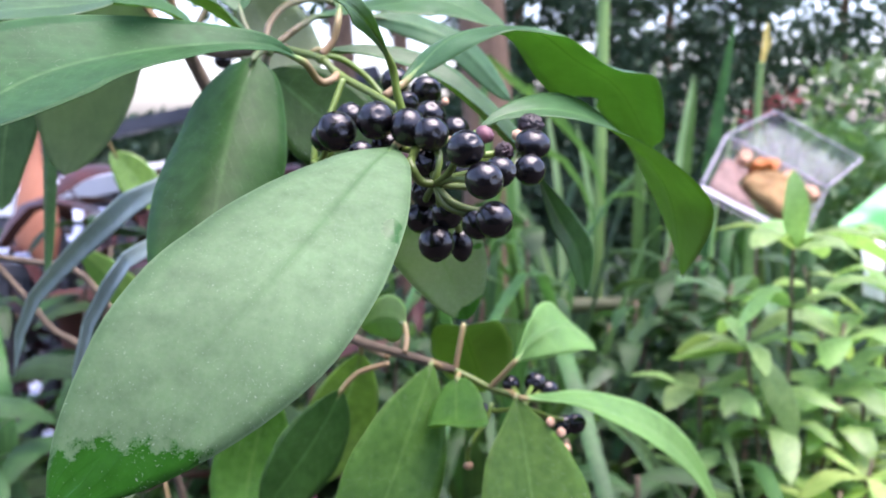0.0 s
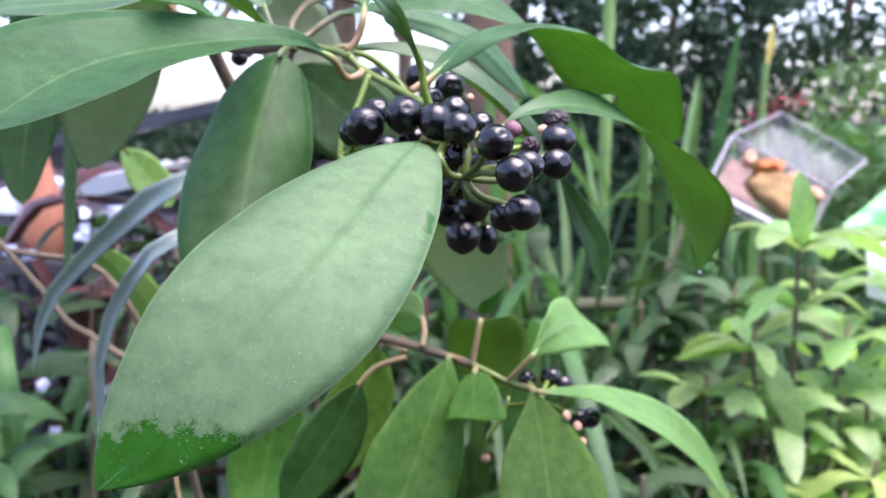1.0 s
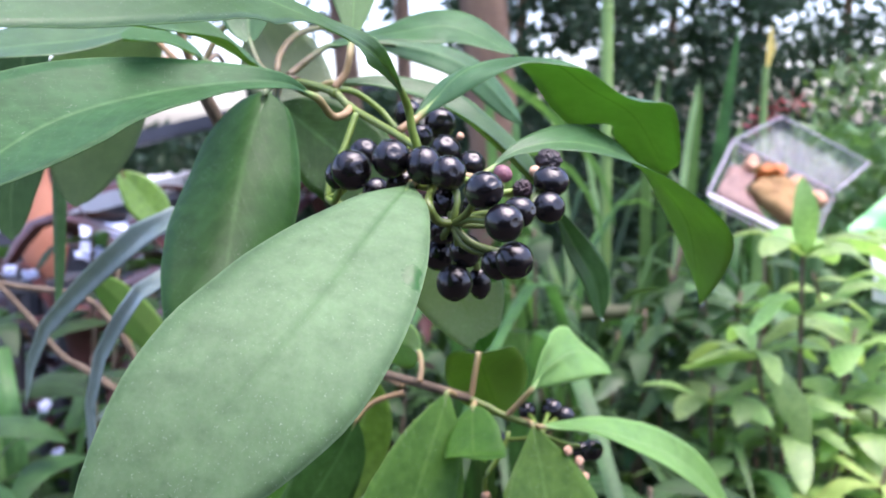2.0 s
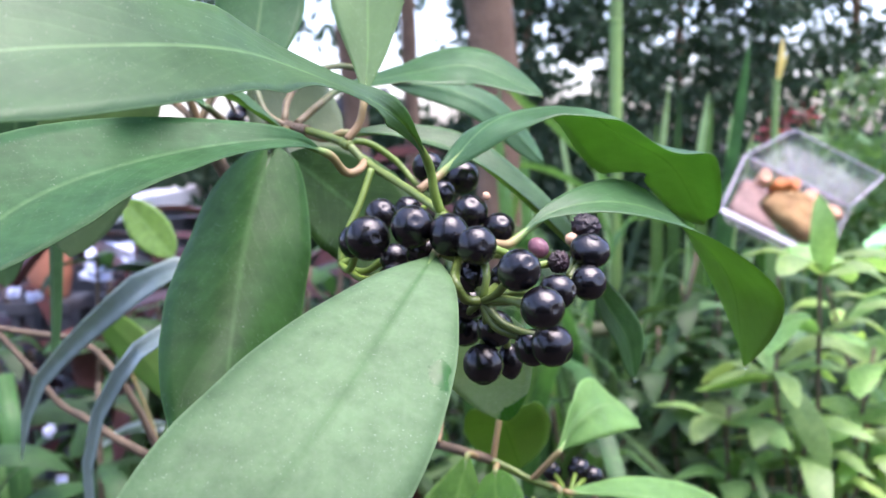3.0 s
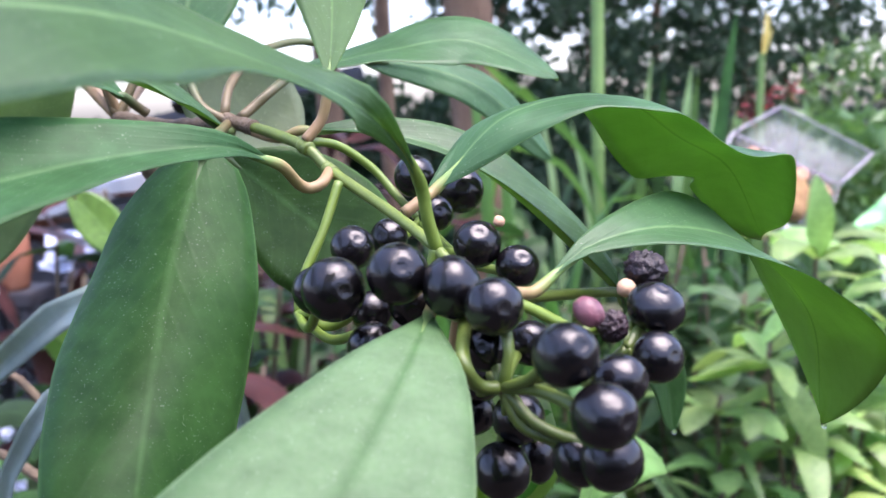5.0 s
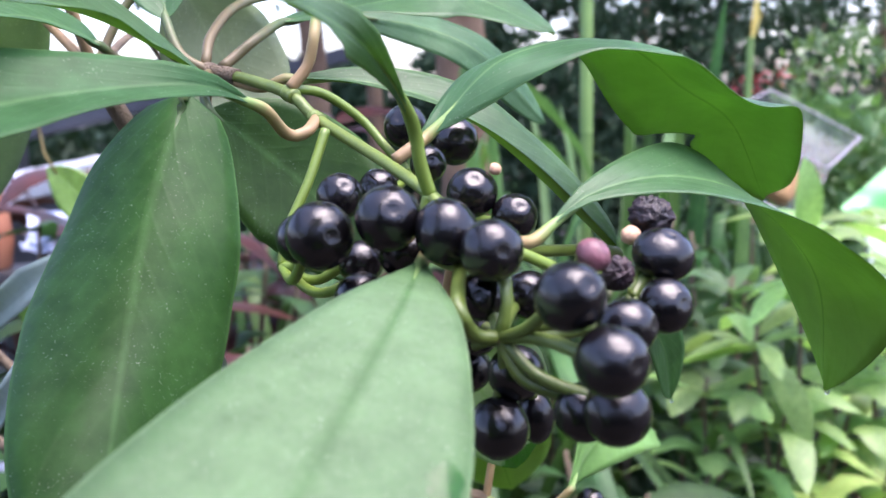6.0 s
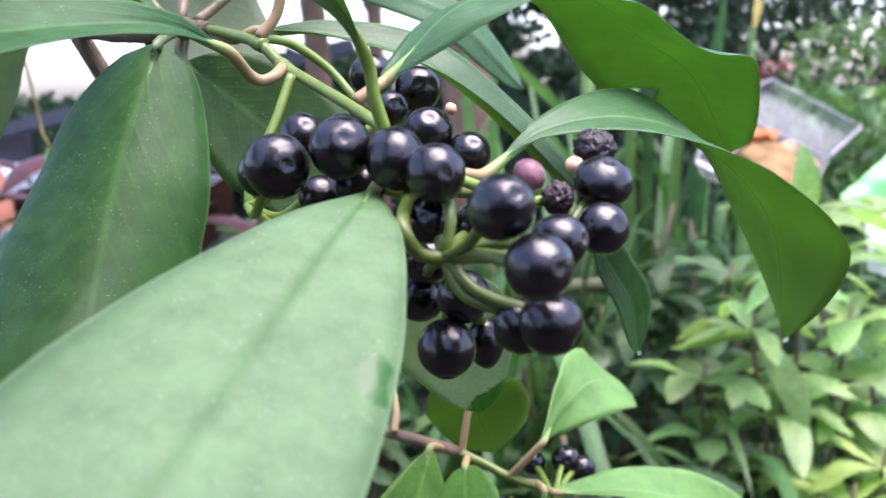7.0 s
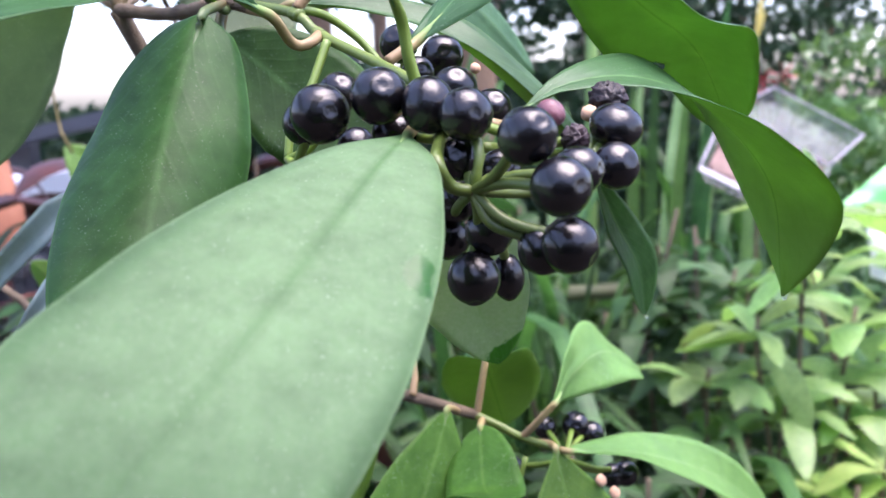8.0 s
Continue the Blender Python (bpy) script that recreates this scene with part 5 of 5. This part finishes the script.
for dx, top, w in ((0.0, 1.225, 0.0075), (0.012, 1.19, 0.005)):
    v, f, uvs = simple_leaf([(0.7226, 2.1, 1.12), (0.725 + dx * 0.5, 2.095, 1.16), (0.73 + dx, 2.09, top)], (1, 0.3, 0), w, n=8, fold=0.8)
    place("sheath", v, f, YELLOW, tip, uvs=uvs)
v, f = tube([(0.25, 1.95, 0.60), (0.45, 1.97, 0.602), (0.75, 2.0, 0.61)], 0.017, 0.016, n=12, sides=12, knots=0.1)
tagged(place("cane_rail", v, f, DRY_CANE), "dry cane lying across the plants as a rail", "cane")


def tree(name, at, top, r, label, seed, reach=0.7):
    """A trunk with limbs, and an unseen crown above the view, added for shade."""
    q = np.random.RandomState(seed)
    c = thing(name, at, label, "tree")
    b, e = np.array(at, dtype=float), np.array(top, dtype=float)
    rod("trunk", [b, b + (e - b) * 0.3 + q.randn(3) * 0.02, b + (e - b) * 0.65 + q.randn(3) * 0.03, e], r, r * 0.7, TRUNK, c, n=24, sides=16, knots=0.12, seed=seed)
    vs, fs, us = [], [], []
    for k in range(7):
        a = 2 * math.pi * (k + q.rand()) / 7
        l0 = b + (e - b) * (0.82 + 0.18 * q.rand())
        l1 = l0 + np.array((math.cos(a), math.sin(a), 0.3)) * (reach + 0.6 * q.rand())
        rod("limb", [l0, (l0 + l1) / 2 + q.randn(3) * 0.06, l1], r * 0.35, r * 0.12, TRUNK, c, n=10, sides=9, seed=seed + k)
        for _ in range(260):
            p = l0 + (l1 - l0) * (0.2 + 0.95 * q.rand()) + q.randn(3) * (0.26, 0.26, 0.12) + (0, 0, 0.15)
            d = q.randn(3)
            d /= np.linalg.norm(d)
            v, f, uv = simple_leaf([p, p + d * 0.08, p + d * 0.16 - (0, 0, 0.02)], q.randn(3), 0.04, n=3)
            fs += [tuple(i + len(vs) for i in g) for g in f]
            vs += list(v)
            us += uv
    place("crown", vs, fs, HEDGE_LEAF, c, uvs=us)


tree("tree", (0.135, 2.75, 0.0), (0.10, 2.75, 3.3), 0.080, "brown tree trunk rising behind the strap plants", 12)
tree("tree", (-0.33, 3.1, 0.0), (-0.42, 3.1, 3.3), 0.045, "slim leaning tree trunk", 14, 0.5)
tree("tree", (-0.14, 3.3, 0.0), (-0.15, 3.3, 3.3), 0.030, "slender bare trunk behind the shrub", 15, 0.4)

# ---- hedge behind ----


def foliage(name, count, lo, hi, size, label, seed, holes, mat=HEDGE_LEAF):
    """A mass of small folded leaves that thins out in patches."""
    r = np.random.RandomState(seed)
    p = r.rand(int(count * 1.8), 3) * (np.array(hi) - lo) + lo
    keep = np.array([noise.noise(Vector((a[0] * 2.3, 3.0, a[2] * 2.3))) * 0.4 + noise.noise(Vector((a[0] * 9, 9.0, a[2] * 9))) * 0.7 for a in p])
    top = (p[:, 2] - 0.9) / 1.5
    p = p[(keep < holes - 0.10 * np.clip(top, 0, 1) - 0.24 * np.clip((p[:, 0] - 1.4) / 0.9, 0, 1)) | (p[:, 2] < 0.85)][:count]
    n = len(p)
    d = r.randn(n, 3) * (0.8, 0.6, 0.8) + (0, 0, -0.5)
    d /= np.linalg.norm(d, axis=1)[:, None]
    s = np.cross(d, r.randn(n, 3) * (0.5, 0.5, 0.5) + (0, 1.0, 0))
    s /= np.linalg.norm(s, axis=1)[:, None]
    ln = size * (0.6 + 0.8 * r.rand(n))[:, None]
    nm = np.cross(s, d)
    v = np.stack([p, p + d * ln * 0.45 + s * ln * 0.22 + nm * ln * 0.06, p + d * ln, p + d * ln * 0.45 - s * ln * 0.22 + nm * ln * 0.06], 1).reshape(-1, 3)
    i = np.arange(n) * 4
    f = np.concatenate([np.stack([i, i + 1, i + 2], 1), np.stack([i, i + 2, i + 3], 1)]).tolist()
    uvs = np.tile(np.array([(0, 0.5), (0.5, 1), (1, 0.5), (0.5, 0)]), (n, 1))
    ob = place(name, v.tolist(), f, mat, uvs=uvs, smooth=False)
    return tagged(ob, label, "plants" if name == "ground_cover" else "hedge", kind="stuff")


foliage("hedge", 92000, (0.03, 4.3, 0.0), (4.2, 5.6, 3.6), 0.058, "tall dark hedge with patches of sky between its leaves", 21, 0.11)
foliage("hedge", 14000, (-2.6, 4.6, 0.0), (0.25, 5.6, 1.02), 0.085, "low dark hedge under the open sky", 22, 0.5)
foliage("hedge", 6000, (-1.0, 4.6, 0.9), (0.03, 5.6, 1.20), 0.075, "dark shrub tops against the bright sky", 27, 0.04)
foliage("hedge", 3200, (-2.6, 4.6, 1.55), (0.25, 5.6, 3.4), 0.085, "thin hanging foliage before the bright sky", 25, 0.05)
foliage("hedge", 9000, (1.15, 2.9, 0.0), (2.4, 3.6, 0.98), 0.07, "lower leafy bushes before the hedge", 23, 0.35, BUSH_LEAF)
foliage("hedge", 1500, (1.35, 2.9, 0.75), (2.4, 3.6, 1.22), 0.05, "loose light green bush tops before the hedge", 28, 0.1, BUSH_LEAF)
# Dark low leaves added so that the shaded gaps stay dark.
foliage("ground_cover", 15000, (-1.3, 0.85, 0.0), (1.7, 4.3, 0.42), 0.075, "low ground cover of small leaves added to darken the gaps", 26, 0.5)
# Unseen hedge behind the camera, added to darken what the berries reflect.
foliage("hedge", 9000, (-3.0, -3.4, 0.0), (3.0, -2.4, 2.3), 0.16, "unseen leafy hedge added to darken the berries' reflections", 24, 0.3)
for k in range(9):
    x = 0.4 + 0.42 * k
    h = thing("hedge_stem", (x, 4.9, 0), "dark upright stem inside the hedge", "stem", "stems of the hedge")
    rod("stem", [(x, 4.9, 0), (x + 0.05 * math.sin(k * 2.1), 4.9, 1.5), (x + 0.12 * math.sin(k), 4.9, 3.4)], 0.03, 0.015, TRUNK, h, n=14, sides=9, seed=k)

# ---- red flowers ----
for k, (x, y, z) in enumerate(((0.818, 2.4, 1.022), (0.848, 2.4, 1.047), (0.903, 2.4, 1.058), (0.803, 2.4, 0.996))):
    fl = thing("red_flower", (x, y, 0), "small bright red flower on a green stalk", "flower", "red flowers behind the container")
    rod("flower_stalk", [(x, y, 0), (x + 0.01, y, z * 0.5), (x, y, z)], 0.004, 0.002, GREEN_STEM, fl, n=8, sides=6)
    for j in range(6):
        a = 2 * math.pi * j / 6 + k
        d = np.array((math.cos(a), -0.5, math.sin(a)))
        v, f, uvs = simple_leaf([(x, y, z), np.array((x, y, z)) + d * 0.020, np.array((x, y, z)) + d * 0.038], (0.3, 1, 0.2), 0.013, n=4)
        place("petal", v, f, RED_PETAL, fl, uvs=uvs)

# ---- litter in the shrub ----
HINGE_A, HINGE_B = Vector((0.5447, 1.75, 0.9753)), Vector((0.7308, 1.72, 0.8776))
FRONT_A, FRONT_B = Vector((0.4721, 1.66, 0.8804)), Vector((0.6498, 1.63, 0.7885))
BACK_A, BACK_B = Vector((0.6694, 1.84, 1.0208)), Vector((0.8341, 1.81, 0.9272))
ex = (HINGE_B - HINGE_A).normalized()
ez = ex.cross(HINGE_A - FRONT_A).normalized()
ey = ez.cross(ex)
BOX = Matrix.Translation((HINGE_A + HINGE_B + FRONT_A + FRONT_B) / 4 - ez * 0.034) @ Matrix((ex, ey, ez)).transposed().to_4x4()


def tray(corners, deep, taper, t=0.0012):
    """An open tray with thin walls and a flat lip, sunk behind its rim."""
    c = [Vector(p) for p in corners]
    mid = sum(c, Vector()) / 4
    nm = (c[1] - c[0]).cross(c[3] - c[0]).normalized()
    rings = []
    for grow, down in ((1.045, 0.0), (1.045, t), (1.0, t), (taper, deep), (taper - 0.02, deep - t), (0.985, 0.0)):
        ring = []
        for k in range(4):
            p, q, r = c[k - 1], c[k], c[(k + 1) % 4]
            u, w = (p - q).normalized() * 0.012, (r - q).normalized() * 0.012
            for a in (q + u, q + u * 0.3 + w * 0.3, q + w):
                ring.append(mid + (a - mid) * grow - nm * down)
        rings.append(ring)
    v = [p for ring in rings for p in ring]
    f = [(k * 12 + j, k * 12 + (j + 1) % 12, ((k + 1) % 6) * 12 + (j + 1) % 12, ((k + 1) % 6) * 12 + j) for k in (0, 1, 2, 4, 5) for j in range(12)]
    f += [tuple(range(47, 35, -1)), tuple(range(48, 60))]
    return v, f


tub = thing("plastic_container", FRONT_B, "open clear plastic food container tilted among the leaves", "container")
v, f = tray((HINGE_A, FRONT_A, FRONT_B, HINGE_B), 0.036, 0.86)
place("tray", v, f, plastic, tub, "scuffed clear plastic tray", smooth=False)
v, f = tray((BACK_A, HINGE_A, HINGE_B, BACK_B), 0.026, 0.90)
place("lid", v, f, plastic, tub, "clear plastic lid standing open", smooth=False)
for a, b, r in ((HINGE_A, BACK_A, 0.0016), (BACK_A, BACK_B, 0.0016), (BACK_B, HINGE_B, 0.0020), (HINGE_A, HINGE_B, 0.0010), (HINGE_A, FRONT_A, 0.0020)):
    v, f = tube([a, (a + b) / 2, b], r, r, n=4, sides=7)
    place("rim", v, f, rim_plastic, tub, "milky plastic rim")
n = (HINGE_A - FRONT_A).normalized() * 0.011
v = [FRONT_A + n * 0.5 + ez * 0.003, FRONT_B + n * 0.5 + ez * 0.003, FRONT_B - n * 0.5 + ez * 0.003, FRONT_A - n * 0.5 + ez * 0.003]
v += [p - ez * 0.002 for p in v]
place("lip", v, [(0, 3, 2, 1), (4, 5, 6, 7), (0, 1, 5, 4), (1, 2, 6, 5), (2, 3, 7, 6), (3, 0, 4, 7)], rim_plastic, tub, "milky folded lip of the tray", smooth=False)


def torn_wedge(corners, z0, h, seed):
    """A torn slice: a rounded, uneven slab over a polygon."""
    c = np.array(corners, dtype=float)
    mid = c.mean(0)
    ring = np.concatenate([np.linspace(c[k], c[(k + 1) % len(c)], 8, endpoint=False) for k in range(len(c))])
    ring = (ring + np.roll(ring, 1, 0) + np.roll(ring, -1, 0)) / 3
    m, v = len(ring), []
    for q, z in ((0.05, 0.0), (0.90, 0.0), (1.0, 0.2), (1.0, 0.75), (0.92, 0.95), (0.65, 1.0), (0.35, 0.92), (0.05, 0.95)):
        for k, p in enumerate(ring):
            a = mid + (p - mid) * q * (1 + 0.10 * noise.noise(Vector((p[0] * 60 + seed, p[1] * 60, z * 2))))
            v.append(BOX @ Vector((a[0], a[1], z0 + h * z * (1 + 0.35 * noise.noise(Vector((a[0] * 45, a[1] * 45, seed)))))))
    f = [(r * m + k, r * m + (k + 1) % m, (r + 1) * m + (k + 1) % m, (r + 1) * m + k) for r in range(7) for k in range(m)]
    return v, f + [tuple(range(m - 1, -1, -1)), tuple(range(7 * m, 8 * m))]


def in_tray(u, v):
    """A place on the tray's floor, u along the hinge and v from the hinge to the front."""
    return ((u - 0.5) * 0.205, (0.5 - v) * 0.145)


crust = thing("food_scrap", BOX @ Vector((0.02, 0.0, 0.002)), "torn wedge of brown crust lying in the container", "food scrap", "scraps in the container")
v, f = torn_wedge([in_tray(*p) for p in ((0.31, 0.57), (0.40, 0.24), (0.70, 0.10), (0.90, 0.38), (0.82, 0.76))], 0.0025, 0.034, 3.0)
place("scrap", v, f, CRUST, crust)
# Slab added for the brown dirt and shadow on the tray's floor.
floor_slab = thing("food_scrap", BOX @ Vector((-0.04, -0.02, 0.002)), "flat mauve-brown slab standing for the container's dirty, shadowed floor", "food scrap", "scraps in the container")
v, f = torn_wedge([in_tray(*p) for p in ((0.06, 0.80), (0.10, 0.20), (0.36, 0.22), (0.28, 0.55), (0.60, 0.86))], 0.0025, 0.014, 5.0)
place("scrap", v, f, TRAY_FLOOR, floor_slab)
for k, (p, w, h) in enumerate((((0.24, 0.14), 0.020, 0.030), ((0.40, 0.17), 0.018, 0.040), ((0.52, 0.10), 0.021, 0.042), ((0.68, 0.10), 0.020, 0.036), ((0.93, 0.17), 0.021, 0.034))):
    x, y = in_tray(*p)
    peel = thing("food_scrap", BOX @ Vector((x, y, 0.002)), "crumpled pale orange peel lying in the container", "food scrap", "scraps in the container")
    v, f = torn_wedge([(x + w * (0.8 + 0.4 * math.sin(k * 2.3 + s * 1.9)) * math.cos(s * 1.257), y + w * 0.8 * math.sin(s * 1.257)) for s in range(5)], 0.0025, h, 7.0 + 4 * k)
    place("scrap", v, f, PEEL if k in (1, 2) else PALE_PEEL, peel)


def crumpled(name, m, w, h, mat, label, category, seed, bulge=0.014):
    """A crumpled soft packet: two bulging sheets joined along their rims."""
    n, v, f = 12, [], []
    for sg in (1, -1):
        for i in range(n + 1):
            for j in range(n + 1):
                a, b = i / n * 2 - 1, j / n * 2 - 1
                z = sg * bulge * (1 - a * a) * (1 - b * b) + 0.012 * noise.noise(Vector((a * 2 + seed, b * 2, 0.3))) + 0.004 * noise.noise(Vector((a * 6 + seed, b * 6, sg)))
                v.append(m @ Vector((a * w / 2, b * h / 2, z)))
    c = n + 1
    for o, rev in ((0, False), (c * c, True)):
        for i in range(n):
            for j in range(n):
                q = (o + i * c + j, o + (i + 1) * c + j, o + (i + 1) * c + j + 1, o + i * c + j + 1)
                f.append(q[::-1] if rev else q)
    return tagged(place(name, v, f, mat), label, category)


crumpled("snack_packet", Matrix.Translation((0.80, 1.62, 0.825)) @ Euler((radians(62), radians(-35), radians(15))).to_matrix().to_4x4(), 0.15, 0.10, GREEN_PACK, "crumpled bright green plastic wrapper lying on the leaves", "wrapper", 2)
crumpled("plastic_bag", Matrix.Translation((0.80, 1.60, 0.735)) @ Euler((radians(70), radians(20), radians(30))).to_matrix().to_4x4(), 0.17, 0.13, FILM, "crumpled whitish plastic bag caught in the shrub", "bag", 5, 0.03)
# Small bluish white patches added as glints off the wet leaves.
for k, (x, y, z, w, h, tilt, turn) in enumerate(((-0.651, 1.70, 0.818, 0.085, 0.046, 60, 20), (-0.640, 1.60, 0.796, 0.070, 0.028, 50, -25), (-0.713, 1.45, 0.790, 0.020, 0.018, 70, 10), (-0.680, 1.45, 0.783, 0.024, 0.016, 65, 40),
                                                 (-0.604, 1.30, 0.609, 0.020, 0.020, 60, -30), (-0.574, 1.30, 0.641, 0.016, 0.016, 70, 0), (-0.544, 1.20, 0.5725, 0.014, 0.013, 60, 15))):
    crumpled("glint_patch", Matrix.Translation((x, y, z)) @ Euler((radians(tilt), 0, radians(turn))).to_matrix().to_4x4(), w, h, BLUE_GLINT, "bluish white patch standing for a glint among the leaves" if k < 2 else "tiny bluish patch standing for a glint in the undergrowth", "litter", 11 + k, 0.003)


# ---- left side: white wall, ledges, pots ----
def slab(name, c, size, mat, label, category, bevel=0.004, turn=0.0, kind=""):
    v, f = rounded_box(0, 0, 0, *size, bevel, Matrix.Translation(c) @ Euler((0, 0, radians(turn))).to_matrix().to_4x4())
    return tagged(place(name, v, f, mat, smooth=False), label, category, kind=kind)


slab("wall_cap", (-1.50, 6.4, 0.755), (0.16, 7.4, 0.075), WHITE, "white coping of the low garden wall", "wall", turn=2, kind="structure")
slab("wall_low", (-1.50, 6.4, 0.357), (0.12, 7.4, 0.715), GREY, "dark low garden wall", "wall", turn=2, kind="structure")
slab("wall_base", (-2.9, 4.12, 0.45), (2.3, 0.12, 0.90), GREY, "dark garden wall before the open sky", "wall", turn=4, kind="structure")
v, f = rounded_box(0, 0, 0, 2.4, 0.10, 0.062, 0.01, Matrix.Translation((-1.45, 4.02, 0.962)) @ Euler((0, radians(-12.1), 0)).to_matrix().to_4x4())
tagged(place("rail", v, f, GREY, smooth=False), "dark grey painted rail sloping behind the shrub", "rail")


def pot(at, r, h, label, clay=CLAY):
    p = thing("plant_pot", at, label, "pot", "terracotta pots behind the shrub")
    v, f = lathe([(0.001, 0), (r * 0.68, 0), (r * 0.70, 0.004), (r * 0.94, h * 0.78), (r * 1.05, h * 0.78), (r * 1.08, h * 0.80), (r * 1.08, h * 0.98), (r * 1.05, h), (r * 0.96, h), (r * 0.93, h * 0.9), (r * 0.9, h * 0.86), (0.001, h * 0.86)], at, 44)
    place("body", v, f, clay, p)
    soil = [(at[0] + r * 0.9 * math.cos(a) * q, at[1] + r * 0.9 * math.sin(a) * q, at[2] + h * 0.885 + 0.004 * math.sin(a * 5 + q * 9)) for q in (0.05, 0.5, 1.0) for a in np.linspace(0, 2 * math.pi, 24, endpoint=False)]
    sf = [(k * 24 + j, (k + 1) * 24 + j, (k + 1) * 24 + (j + 1) % 24, k * 24 + (j + 1) % 24) for k in range(2) for j in range(24)]
    place("potting_soil", soil, sf, SOIL, p)


def stand(x, y, z, w, label):
    """A small square stand on four legs."""
    c = thing("plant_stand", (x, y, 0.0), label, "stand", "stands among the leaves")
    v, f = rounded_box(x, y, z - 0.012, w, w, 0.024, 0.004)
    place("top", v, f, GREY, c, smooth=False)
    for sx in (-1, 1):
        for sy in (-1, 1):
            v, f = rounded_box(x + sx * (w / 2 - 0.015), y + sy * (w / 2 - 0.015), (z - 0.0245) / 2, 0.02, 0.02, z - 0.0245, 0.003)
            place("leg", v, f, GREY, c, smooth=False)


stand(-0.757, 1.68, 0.742, 0.12, "tall dark plant stand under the jar")
stand(-0.655, 1.60, 0.595, 0.11, "low dark plant stand under the small pot")
jar = thing("clay_jar", (-0.757, 1.68, 0.742), "orange terracotta jar with a narrow neck on a stand", "jar", "terracotta pots behind the shrub")
v, f = lathe([(0.001, 0), (0.028, 0), (0.033, 0.006), (0.040, 0.05), (0.036, 0.10), (0.024, 0.15), (0.016, 0.19), (0.013, 0.25), (0.019, 0.262), (0.019, 0.27), (0.013, 0.27), (0.010, 0.25), (0.001, 0.245)], (-0.757, 1.68, 0.742), 40)
place("body", v, f, CLAY, jar)
pot((-0.655, 1.60, 0.595), 0.045, 0.10, "small dark terracotta pot on a low stand", DARK_CLAY)
